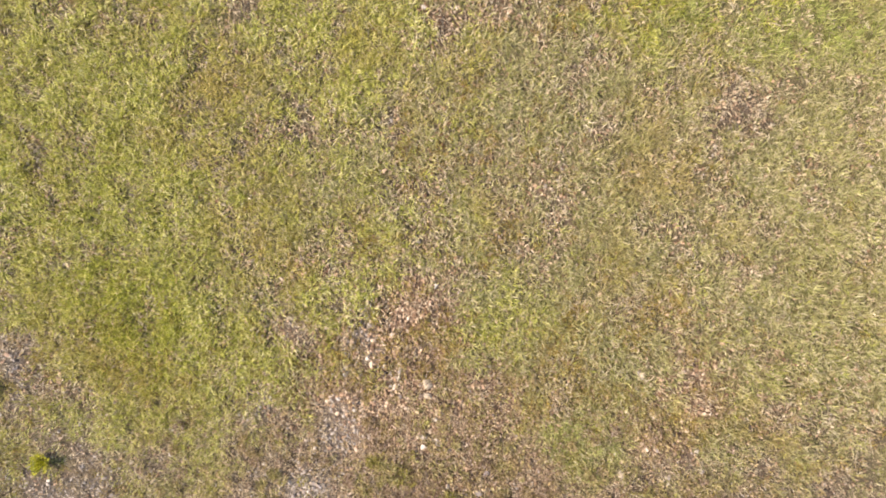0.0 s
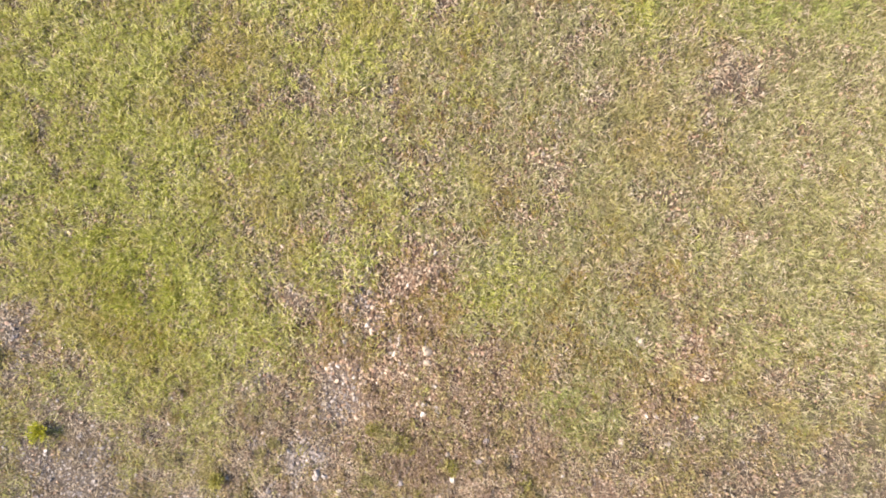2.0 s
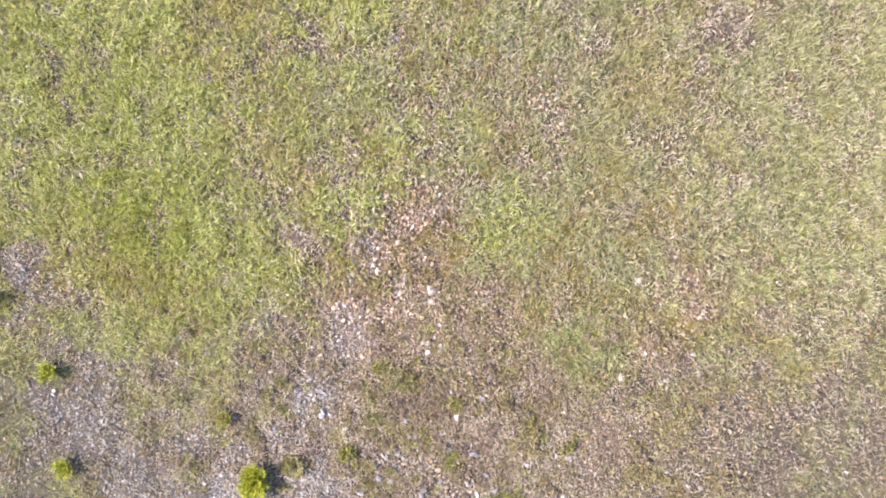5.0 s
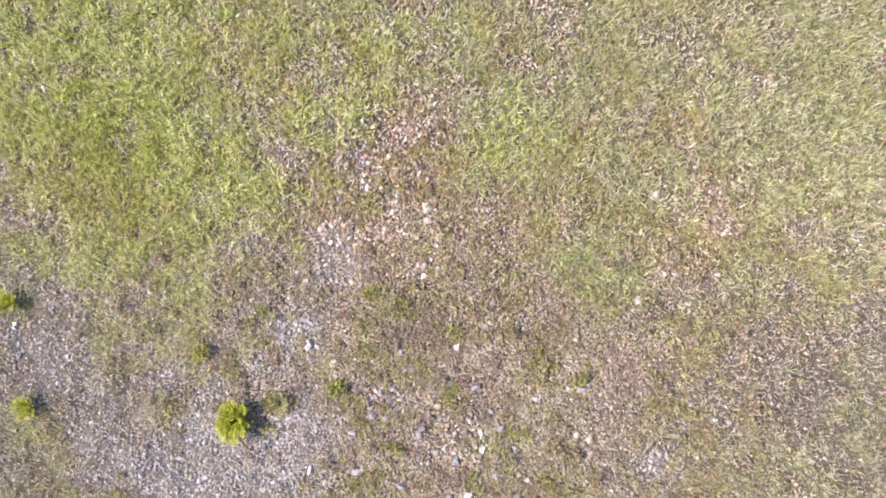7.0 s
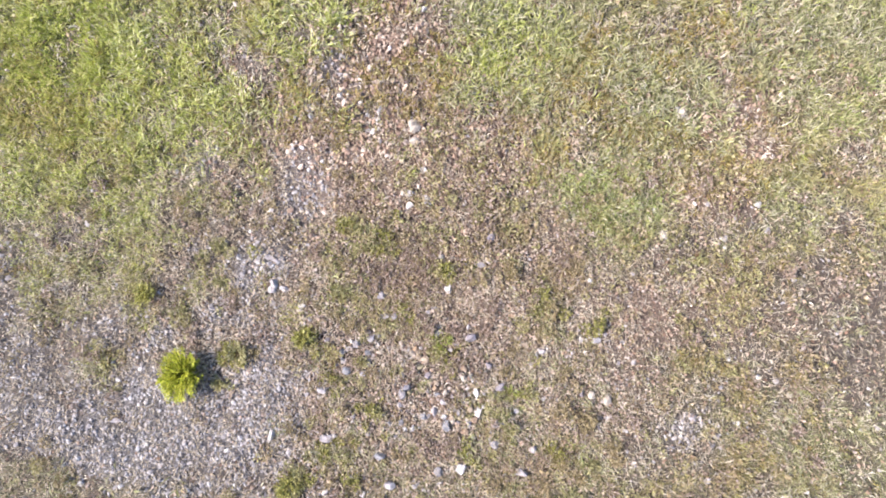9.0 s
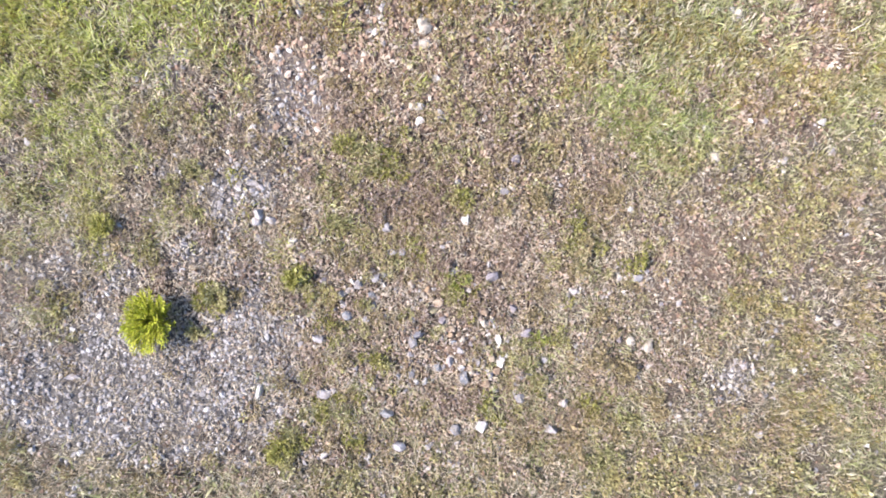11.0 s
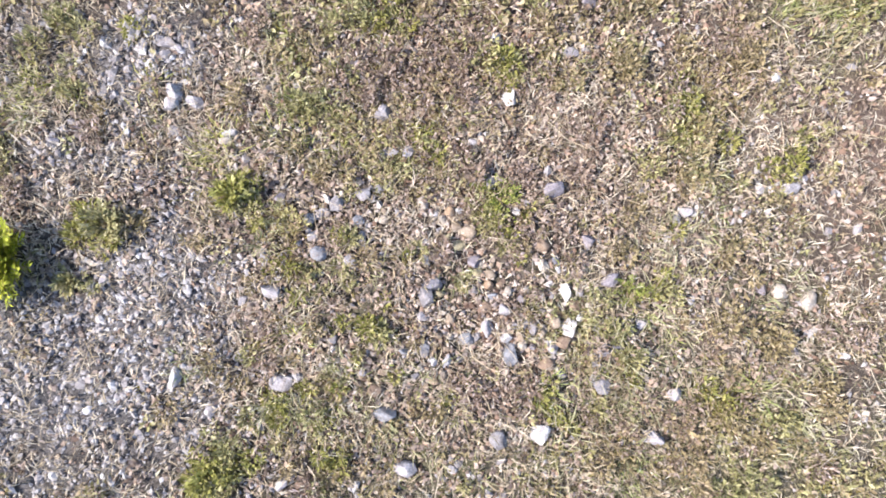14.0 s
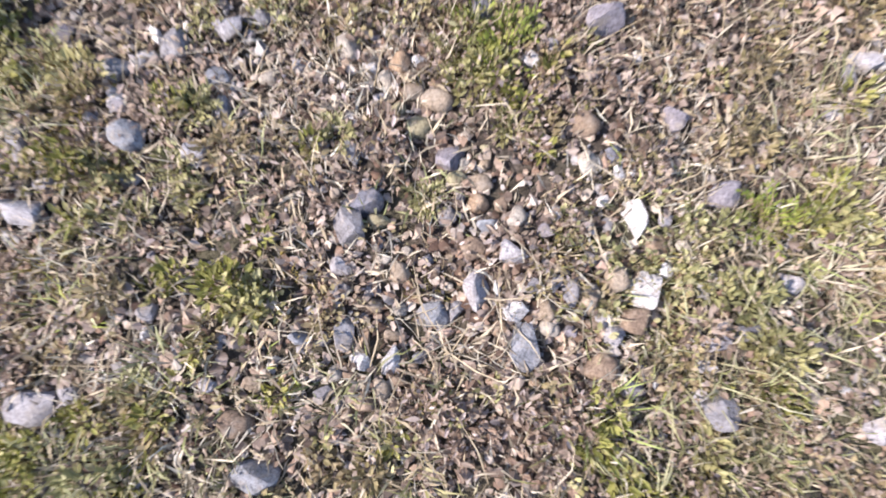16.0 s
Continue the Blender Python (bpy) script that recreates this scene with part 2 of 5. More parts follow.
# ---- how the ground is covered: x, y, half width, half depth, amount ----
GREEN_A = [
    (-0.97, 2.14, 0.37, 0.33, 0.38),
    (-1.31, 2.46, 0.26, 0.22, 0.20),
    (-0.68, 2.48, 0.30, 0.18, 0.15),
    (1.00, 1.00, 0.22, 0.20, 0.25),
    (0.75, 1.91, 0.26, 0.18, 0.20),
    (-2.02, 2.10, 0.54, 0.57, 0.35),
    (-2.57, 2.62, 0.43, 0.43, 0.35),
    (-2.65, 3.36, 0.50, 0.43, 0.35),
    (-1.87, 1.82, 0.39, 0.32, 0.35),
    (-1.97, 3.28, 0.57, 0.43, 0.20),
    (-1.12, 2.36, 0.47, 0.39, 0.10),
    (-0.92, 2.97, 0.72, 0.47, 0.15),
    (-0.22, 3.39, 0.57, 0.32, 0.15),
    (0.70, 3.28, 0.61, 0.32, 0.10),
    (1.51, 3.85, 0.68, 0.25, 0.80),
    (2.25, 3.79, 0.43, 0.29, 0.70),
    (2.27, 3.44, 0.50, 0.72, 0.20),
    (2.10, 2.31, 0.43, 0.32, 0.20),
]
GREEN_B = [
    (1.18, 2.38, 0.50, 0.29, 0.10),
    (1.97, 1.55, 0.39, 0.29, 0.20),
    (1.01, 2.76, 0.50, 0.32, 0.10),
    (2.45, 1.86, 0.39, 0.57, 0.20),
    (2.52, 2.40, 0.43, 1.50, 0.20),
    (-0.34, 2.82, 0.43, 0.25, 0.12),
    (-0.66, 3.65, 0.57, 0.25, 0.10),
    (0.39, 1.90, 0.19, 0.15, 0.50),
    (0.21, 1.63, 0.15, 0.19, 0.40),
    (0.91, 1.09, 0.28, 0.21, 0.55),
    (0.62, 1.76, 0.15, 0.15, 0.25),
    (0.23, 1.73, 0.13, 0.13, 0.35),
    (0.97, 1.20, 0.25, 0.22, 0.45),
    (0.75, 1.74, 0.18, 0.15, 0.30),
    (0.22, 0.85, 0.12, 0.07, 0.30),
    (0.50, 1.98, 0.15, 0.12, 0.30),
    (-1.86, 0.73, 0.21, 0.21, 0.35),
    (-1.83, 1.70, 0.42, 0.39, 0.30),
]
GREEN_C = [
    (-2.08, 1.30, 0.30, 0.24, 0.15),
    (-1.36, 1.41, 0.30, 0.18, 0.20),
    (-1.46, 0.98, 0.23, 0.23, 0.35),
    (-1.48, 0.57, 0.12, 0.12, 0.30),
    (-1.19, 0.87, 0.12, 0.12, 0.15),
    (2.02, 1.41, 0.30, 0.39, 0.15),
    (2.01, 0.45, 0.45, 0.60, 0.02),
    (1.21, 1.63, 0.27, 0.21, 0.20),
    (-1.18, 2.06, 0.48, 0.24, 0.20),
    (0.22, 3.78, 0.50, 0.18, -0.35),
    (-0.05, 2.72, 1.07, 0.61, -0.18),
    (-1.23, 2.42, 0.21, 0.21, -0.25),
    (-1.31, 2.99, 0.21, 0.21, -0.20),
    (0.36, 3.06, 0.32, 0.14, -0.20),
    (-0.85, 3.12, 0.21, 0.14, -0.15),
    (0.76, 2.22, 0.93, 0.36, -0.10),
    (1.79, 3.36, 0.13, 0.29, -0.35),
    (-0.82, 2.19, 0.43, 0.14, -0.25),
]
GREEN_D = [
    (-2.78, 1.48, 0.14, 0.32, -0.35),
    (-2.30, 1.28, 0.39, 0.18, -0.12),
    (-2.29, 0.72, 0.39, 0.16, -0.30),
    (-1.24, 1.55, 0.39, 0.21, -0.15),
    (-0.72, 3.12, 0.42, 0.19, -0.25),
    (0.55, 2.71, 0.26, 0.11, -0.20),
    (-1.43, 1.98, 0.23, 0.19, -0.20),
    (-2.79, 1.30, 0.15, 0.34, -0.20),
    (-2.25, 0.49, 0.57, 0.19, -0.30),
    (-2.18, 0.99, 0.18, 0.21, -0.20),
    (-2.16, 0.34, 0.24, 0.21, -0.20),
    (-0.95, 1.76, 0.21, 0.12, -0.30),
    (-2.14, 1.76, 0.12, 0.12, -0.15),
    (-0.99, 1.17, 0.45, 0.21, -0.15),
    (-1.07, 0.93, 0.48, 0.15, -0.15),
    (0.07, 0.93, 1.29, 0.36, -0.15),
    (1.42, 0.70, 0.78, 0.39, -0.30),
    (0.38, 0.44, 1.26, 0.36, -0.10),
]
GREEN_E = [
    (-1.13, 0.65, 0.13, 0.09, 0.30),
    (0.62, 0.58, 0.13, 0.07, 0.30),
    (0.07, 0.36, 0.07, 0.05, 0.25),
    (-0.60, 0.38, 0.04, 0.06, 0.35),
    (-0.64, -0.19, 0.13, 0.06, 0.35),
    (-0.65, -0.34, 0.09, 0.06, 0.50),
    (-0.38, -0.14, 0.16, 0.06, 0.25),
    (0.26, -0.24, 0.09, 0.07, 0.35),
    (0.89, -0.19, 0.10, 0.09, 0.40),
    (0.48, -0.35, 0.22, 0.07, 0.45),
    (0.44, -0.05, 0.13, 0.06, 0.30),
    (0.62, 0.28, 0.04, 0.04, 0.40),
    (-0.40, 0.50, 0.13, 0.04, 0.20),
    (-0.21, 0.76, 0.09, 0.09, 0.15),
    (-0.94, 0.29, 0.07, 0.07, 0.25),
    (-1.03, 0.11, 0.04, 0.04, 0.20),
    (0.53, 0.46, 0.12, 0.07, 0.20),
]
LUSH_A = [
    (2.18, 3.82, 0.47, 0.21, 0.80),
    (1.51, 3.85, 0.61, 0.21, 0.90),
    (-1.87, 1.82, 0.39, 0.32, 0.40),
    (-2.02, 2.14, 0.39, 0.43, 0.35),
    (-2.57, 2.66, 0.32, 0.32, 0.35),
    (0.39, 1.90, 0.19, 0.15, 0.45),
    (0.91, 1.09, 0.28, 0.21, 0.60),
    (0.97, 1.20, 0.25, 0.22, 0.30),
    (-1.83, 1.70, 0.33, 0.30, 0.45),
    (0.23, 1.73, 0.13, 0.13, 0.30),
    (-2.28, 2.06, 0.24, 0.24, 0.35),
    (1.97, 1.55, 0.32, 0.25, 0.30),
    (2.32, 3.76, 0.32, 0.21, 0.30),
    (0.48, -0.35, 0.19, 0.06, 0.55),
    (0.89, -0.19, 0.09, 0.07, 0.45),
    (0.26, -0.25, 0.06, 0.06, 0.60),
]
GRAVEL_A = [
    (-0.79, -0.15, 0.08, 0.09, -0.50),
    (-0.66, 0.09, 0.10, 0.06, 0.30),
    (-0.71, -0.40, 0.09, 0.06, 0.30),
    (-0.50, 1.77, 0.14, 0.20, 0.50),
    (-0.61, 1.10, 0.20, 0.13, 0.55),
    (-0.30, 1.59, 0.20, 0.16, 0.35),
    (-0.78, 0.76, 0.21, 0.11, 0.50),
    (-2.78, 1.56, 0.11, 0.21, 0.50),
    (-2.29, 0.71, 0.32, 0.14, 0.25),
    (1.29, 1.57, 0.11, 0.09, 0.30),
    (1.64, 1.09, 0.09, 0.09, 0.35),
    (-0.43, 1.72, 0.15, 0.17, 0.50),
    (-0.35, 1.38, 0.19, 0.09, 0.50),
    (-0.60, 1.07, 0.13, 0.09, 0.50),
    (-0.85, 0.84, 0.19, 0.13, 0.35),
    (-1.25, 1.29, 0.17, 0.08, 0.45),
    (-0.89, 1.74, 0.19, 0.09, 0.30),
    (-2.80, 1.44, 0.09, 0.23, 0.50),
]
GRAVEL_B = [
    (-2.51, 0.52, 0.19, 0.23, 0.20),
    (-0.51, 1.80, 0.07, 0.15, 0.50),
    (-0.59, 1.14, 0.12, 0.12, 0.65),
    (-1.23, 1.24, 0.12, 0.07, 0.50),
    (-0.85, 0.74, 0.09, 0.10, 0.60),
    (-1.09, 0.87, 0.07, 0.07, 0.40),
    (-0.11, 1.11, 0.07, 0.06, 0.50),
    (-0.66, 1.34, 0.12, 0.18, 0.30),
    (1.33, -0.00, 0.18, 0.15, 0.40),
    (0.40, 0.85, 0.12, 0.06, 0.30),
    (-1.10, 0.48, 0.21, 0.10, 0.45),
    (-1.54, 0.38, 0.21, 0.12, 0.45),
    (-1.22, -0.07, 0.57, 0.21, 0.90),
    (-1.72, -0.14, 0.33, 0.21, 0.80),
    (-0.87, -0.03, 0.24, 0.24, 0.60),
    (-1.95, 0.20, 0.21, 0.24, 0.45),
    (-1.41, -0.27, 0.21, 0.23, 0.80),
    (-1.16, -0.23, 0.25, 0.21, 0.75),
]
GRAVEL_C = [
    (-1.29, -0.01, 0.21, 0.12, 0.50),
    (-1.44, 0.41, 0.10, 0.10, 0.35),
    (-1.09, 0.51, 0.10, 0.07, 0.40),
    (-0.93, 0.11, 0.12, 0.10, 0.35),
    (-0.81, -0.08, 0.10, 0.10, 0.30),
    (-0.85, 0.82, 0.09, 0.08, 0.55),
    (-0.56, 1.16, 0.10, 0.08, 0.50),
    (-0.84, 0.20, 0.07, 0.09, 0.35),
    (-0.56, 0.16, 0.07, 0.06, 0.30),
    (-0.72, -0.29, 0.04, 0.12, 0.30),
    (1.25, -0.06, 0.12, 0.12, 0.35),
    (0.75, 0.40, 0.12, 0.06, 0.30),
    (-0.39, 0.34, 0.09, 0.04, 0.30),
    (0.83, 0.40, 0.07, 0.04, 0.30),
    (-0.92, 0.51, 0.25, 0.19, 0.28),
    (-1.04, 0.36, 0.25, 0.19, 0.28),
    (-0.71, 0.12, 0.16, 0.15, 0.22),
    (-2.48, 0.64, 0.53, 0.34, 0.15),
]
GRAVEL_D = [
    (-2.18, 0.48, 0.24, 0.36, 0.30),
]
RUST_A = [
    (0.40, 1.23, 0.48, 0.41, 0.35),
    (0.01, 1.69, 0.30, 0.26, 0.20),
    (1.61, 1.61, 0.18, 0.30, 0.30),
    (0.79, 0.62, 0.59, 0.18, 0.20),
    (-0.13, 1.86, 0.29, 0.32, 0.70),
    (-0.32, 1.37, 0.54, 0.32, 0.60),
    (0.15, 1.32, 0.39, 0.29, 0.60),
    (-0.80, 1.35, 0.32, 0.21, 0.35),
    (1.56, 1.60, 0.21, 0.32, 0.80),
    (1.49, 1.23, 0.29, 0.14, 0.40),
    (0.22, 3.78, 0.50, 0.16, 0.35),
    (-0.82, 2.19, 0.39, 0.14, 0.30),
    (0.59, 2.75, 0.32, 0.21, 0.20),
    (-2.30, 1.28, 0.39, 0.21, 0.30),
    (-0.06, 1.88, 0.26, 0.23, 0.50),
    (0.15, 1.29, 0.42, 0.19, 0.60),
    (-0.10, 0.87, 0.57, 0.26, 0.40),
    (1.15, 0.64, 0.49, 0.23, 0.40),
]
RUST_B = [
    (0.55, 2.73, 0.26, 0.09, 0.35),
    (-0.10, 1.84, 0.24, 0.15, 0.70),
    (0.21, 1.54, 0.33, 0.18, 0.60),
    (0.52, 1.22, 0.33, 0.15, 0.40),
    (1.60, 1.43, 0.15, 0.22, 0.80),
    (0.13, 0.93, 0.60, 0.18, 0.30),
    (1.12, 0.46, 0.42, 0.15, 0.35),
    (1.07, 0.19, 0.18, 0.09, 0.30),
    (1.34, 1.20, 0.12, 0.12, 0.70),
    (-0.35, 0.71, 0.12, 0.08, 0.30),
    (0.11, -0.05, 0.10, 0.06, 0.35),
    (1.02, 0.73, 0.13, 0.18, 0.20),
    (0.01, -0.02, 0.18, 0.08, 0.50),
    (-0.03, 0.29, 0.04, 0.06, 0.50),
]
STONY_A = [
    (0.13, 0.07, 0.15, 0.10, 0.90),
    (0.00, 0.28, 0.08, 0.06, 0.90),
    (-0.08, -0.01, 0.08, 0.07, 0.80),
    (-0.27, 0.34, 0.12, 0.06, 0.70),
    (0.22, 0.19, 0.06, 0.05, 0.70),
    (-0.08, 0.13, 0.06, 0.06, 0.80),
    (-0.35, 0.23, 0.05, 0.05, 0.60),
    (0.34, -0.02, 0.05, 0.04, 0.60),
    (-0.19, -0.18, 0.04, 0.02, 0.60),
    (-0.81, 0.74, 0.10, 0.11, 0.60),
    (-0.29, 0.35, 0.14, 0.06, 0.50),
    (0.98, 0.48, 0.12, 0.09, 0.50),
    (0.81, 0.39, 0.08, 0.08, 0.40),
]

GREEN = GREEN_A + GREEN_B + GREEN_C + GREEN_D + GREEN_E
LUSH = LUSH_A
GRAVEL = GRAVEL_A + GRAVEL_B + GRAVEL_C + GRAVEL_D
RUST = RUST_A + RUST_B
STONY = STONY_A
rng = np.random.default_rng(7)
LATTICE = rng.random((256, 256))


def value_noise(x, y, size, shift=0):
    c, d = math.cos(0.5 + 1.3 * shift), math.sin(0.5 + 1.3 * shift)      # each layer's grid is turned its own way
    u, v = (x * c - y * d) / size + shift * 17.3 + 1000, (x * d + y * c) / size + shift * 9.1 + 1000
    i, j = np.floor(u).astype(int), np.floor(v).astype(int)
    a, b = u - i, v - j
    a, b = a * a * (3 - 2 * a), b * b * (3 - 2 * b)
    at = lambda p, q: LATTICE[p % 256, q % 256]
    return (at(i, j) * (1 - a) + at(i + 1, j) * a) * (1 - b) + (at(i, j + 1) * (1 - a) + at(i + 1, j + 1) * a) * b


def cloud(x, y, blobs):
    """The sum of soft patches, with ragged rims."""
    wx = x + 0.22 * (value_noise(x, y, 0.28, 1) - 0.5) + 0.09 * (value_noise(x, y, 0.08, 2) - 0.5)
    wy = y + 0.22 * (value_noise(x, y, 0.28, 3) - 0.5) + 0.09 * (value_noise(x, y, 0.08, 4) - 0.5)
    total = np.zeros_like(x)
    for bx, by, rx, ry, amount in blobs:
        total += amount * np.exp(-((wx - bx) / rx) ** 2 - ((wy - by) / ry) ** 2)
    return total


def fields(x, y):
    gravel = np.clip(cloud(x, y, GRAVEL) * (0.35 + 1.3 * value_noise(x, y, 0.10, 5)) + 0.35 * (value_noise(x, y, 0.045, 14) - 0.55), 0, 1)
    rust = np.clip(cloud(x, y, RUST), 0, 1)
    far = 0.38 * np.clip((y - 0.55 + 0.16 * np.abs(x) - 0.22 * x) / 1.3, 0, 1)
    green = cloud(x, y, GREEN) + 0.15 + far + 0.50 * (value_noise(x, y, 0.36, 33) - 0.5) + 0.72 * (value_noise(x, y, 0.17, 6) - 0.5) + 0.55 * (value_noise(x, y, 0.06, 7) - 0.5)
    green = np.clip(green - 0.70 * gravel - 0.42 * rust, 0, 1)
    lush = np.clip(cloud(x, y, LUSH) + 0.25 * (value_noise(x, y, 0.15, 8) - 0.6), 0, 1)
    return green, lush, gravel, rust


def height(x, y):
    return 0.030 * (value_noise(x, y, 0.9, 9) - 0.5) + 0.028 * (value_noise(x, y, 0.15, 10) - 0.5) + 0.011 * (value_noise(x, y, 0.06, 11) - 0.5)


def raw_mesh(name, verts, tris, material, smooth=False):
    me = bpy.data.meshes.new(name)
    me.vertices.add(len(verts))
    me.vertices.foreach_set("co", verts.astype(np.float32).ravel())
    me.loops.add(3 * len(tris))
    me.loops.foreach_set("vertex_index", tris.astype(np.int32).ravel())
    me.polygons.add(len(tris))
    me.polygons.foreach_set("loop_start", np.arange(0, 3 * len(tris), 3, dtype=np.int32))
    me.polygons.foreach_set("use_smooth", np.full(len(tris), smooth))
    me.update(calc_edges=True)
    me.materials.append(material)
    return me


# ---- ground ----
X0, X1, Y0, Y1 = -3.35, 3.40, -0.85, 4.30


def inside(x, y):
    """Thins the cover towards the rim of the place, raggedly."""
    d = np.minimum.reduce([x - X0, X1 - x, y - Y0, Y1 - y])
    return np.clip((d - 0.30 * value_noise(x, y, 0.35, 22)) / 0.35, 0, 1)


def build_ground():
    step = 0.028
    near_x = np.concatenate([np.arange(X0, -1.2, step), np.arange(-1.2, 1.2, step / 2), np.arange(1.2, X1, step)])
    near_y = np.concatenate([np.arange(Y0, -0.6, step), np.arange(-0.6, 0.9, step / 2), np.arange(0.9, Y1, step)])
    grow = np.array([0.1, 0.3, 0.6, 1, 1.5, 2.2, 3, 4, 5.5, 7.5, 10, 14, 20, 60, 200, 700, 2000.0])
    xs = np.concatenate([X0 - grow[::-1], near_x, near_x[-1] + grow])
    ys = np.concatenate([Y0 - grow[::-1], near_y, near_y[-1] + grow])
    gx, gy = np.meshgrid(xs, ys)
    x, y = gx.ravel(), gy.ravel()
    verts = np.stack([x, y, height(x, y)], 1)
    nx, ny = len(xs), len(ys)
    i = (np.arange(ny - 1)[:, None] * nx + np.arange(nx - 1)).ravel()
    tris = np.concatenate([np.stack([i, i + 1, i + nx + 1], 1), np.stack([i, i + nx + 1, i + nx], 1)])
    me = raw_mesh("ground", verts, tris, SOIL, True)
    green, lush, gravel, rust = fields(x, y)
    outside = 1 - inside(x, y)
    green = np.maximum(green, outside * (0.25 + 0.5 * value_noise(x, y, 2.1, 18) + 0.3 * value_noise(x, y, 0.5, 19)))
    rust = np.maximum(rust, 0.6 * outside * np.clip(3 * value_noise(x, y, 1.3, 24) - 1.7, 0, 1))
    att = me.color_attributes.new("cover", "FLOAT_COLOR", "POINT")
    att.data.foreach_set("color", np.stack([gravel, green, rust * 0.8, np.ones_like(x)], 1).astype(np.float32).ravel())
    return tagged(new("ground", me), "dry stony soil under patchy grass, straw and gravel", "ground", kind="structure")


build_ground()


# ---- single stones ----
def round_body(level):
    bm = bmesh.new()
    bmesh.ops.create_icosphere(bm, subdivisions=level, radius=1)
    v = np.array([p.co[:] for p in bm.verts])
    f = np.array([[p.index for p in q.verts] for q in bm.faces])
    bm.free()
    return v, f


BODY, BODY_F = round_body(3)
chance = random.Random(11)
STONES_AT = []


def stone_shape(x, y, wide, deep, round_):
    """A ball flattened, cut by random planes and roughened; its place is kept clear of plants."""
    STONES_AT.append((x, y, 0.5 * max(wide, deep)))
    v = BODY.copy()
    for k in range(9 if round_ else 13):
        d = Vector((chance.gauss(0, 1), chance.gauss(0, 1), chance.gauss(0, 0.8))).normalized()
        cut = chance.uniform(0.60, 0.92) if round_ else chance.uniform(0.45, 0.82)
        over = np.maximum(v @ np.array(d) - cut, 0)
        v = v - over[:, None] * np.array(d) * (0.92 if round_ else 0.98)
    shift = Vector((chance.uniform(0, 90), chance.uniform(0, 90), chance.uniform(0, 90)))
    v = np.array([np.array(p) * (1 + 0.09 * noise.noise(Vector(p) * 1.6 + shift) + 0.03 * noise.noise(Vector(p) * 6 + shift)) for p in v])
    lo, hi = v.min(0), v.max(0)
    v = (v - (lo + hi) / 2) / (hi - lo)
    tall = min(wide, deep) * chance.uniform(0.7, 1.0)
    sunk = 0.26 if math.hypot(x, y - 0.2) < 0.9 else 0.04       # the outer stones are trodden deeper into the turf
    z = float(height(np.array([x]), np.array([y]))[0]) + tall * sunk
    return v * np.array([wide, deep, tall]) * 1.08, z


def stone(x, y, wide, deep, tone):
    """One stone, a third of it below the soil."""
    material, label = TONES[tone]
    round_ = tone in "TOYNC"
    v, z = stone_shape(x, y, wide, deep, round_)
    me = raw_mesh("stone", v, BODY_F, material, True)
    if not round_:
        me.set_sharp_from_angle(angle=radians(16))
    ob = new("stone", me)
    ob.matrix_world = pose(x, y, z, chance.uniform(-8, 8), chance.uniform(-8, 8), chance.uniform(-12, 12))
    size = "small " if max(wide, deep) < 0.022 else ("large " if max(wide, deep) > 0.045 else "")
    return tagged(ob, size + label, "stone", "stones in the dry grass")


# stones of one stretch of ground
stone(-0.492, 0.364, 0.030, 0.036, "P")
stone(-0.341, 0.355, 0.038, 0.039, "G")
stone(-0.366, 0.366, 0.017, 0.026, "W")
stone(-0.273, 0.381, 0.041, 0.035, "L")
stone(-0.247, 0.371, 0.016, 0.022, "L")
stone(-0.230, 0.400, 0.025, 0.022, "G")
stone(-0.404, 0.312, 0.038, 0.030, "B")
stone(-0.283, 0.313, 0.032, 0.025, "B")
stone(-0.383, 0.224, 0.045, 0.037, "B")
stone(-0.300, 0.206, 0.030, 0.039, "L")
stone(-0.274, 0.261, 0.024, 0.041, "G")
stone(-0.114, 0.360, 0.033, 0.039, "C")
stone(-0.086, 0.330, 0.021, 0.022, "W")
stone(-0.045, 0.338, 0.028, 0.029, "O")
stone(-0.021, 0.339, 0.022, 0.019, "W")
stone(-0.065, 0.316, 0.021, 0.029, "C")
stone(-0.032, 0.321, 0.021, 0.018, "T")
stone(-0.026, 0.299, 0.029, 0.027, "T")
stone(0.005, 0.285, 0.045, 0.032, "T")
stone(-0.016, 0.250, 0.038, 0.028, "Y")
stone(-0.105, 0.213, 0.023, 0.033, "B")
stone(-0.123, 0.158, 0.015, 0.014, "T")
stone(-0.106, 0.121, 0.038, 0.064, "G")
stone(-0.083, 0.146, 0.041, 0.038, "D")
stone(-0.067, 0.122, 0.029, 0.018, "Y")
stone(-0.502, 0.126, 0.050, 0.032, "L")
stone(-0.463, 0.148, 0.012, 0.019, "T")
stone(-0.218, 0.315, 0.024, 0.021, "C")
stone(0.022, 0.206, 0.033, 0.035, "P")
stone(0.041, 0.203, 0.017, 0.018, "C")
stone(0.032, 0.180, 0.029, 0.023, "Y")
stone(0.063, 0.175, 0.032, 0.024, "T")
stone(0.037, 0.155, 0.013, 0.023, "G")
stone(0.059, 0.148, 0.026, 0.025, "O")
stone(0.089, 0.147, 0.018, 0.019, "N")
stone(0.108, 0.131, 0.026, 0.028, "C")
stone(0.019, 0.133, 0.025, 0.023, "G")
stone(0.071, 0.118, 0.029, 0.019, "B")
stone(0.052, 0.090, 0.032, 0.029, "N")
stone(0.104, 0.084, 0.036, 0.029, "L")
stone(0.155, 0.366, 0.023, 0.022, "L")
stone(0.129, 0.341, 0.027, 0.029, "W")
stone(0.227, 0.398, 0.052, 0.041, "P")
stone(0.200, 0.254, 0.039, 0.035, "N")
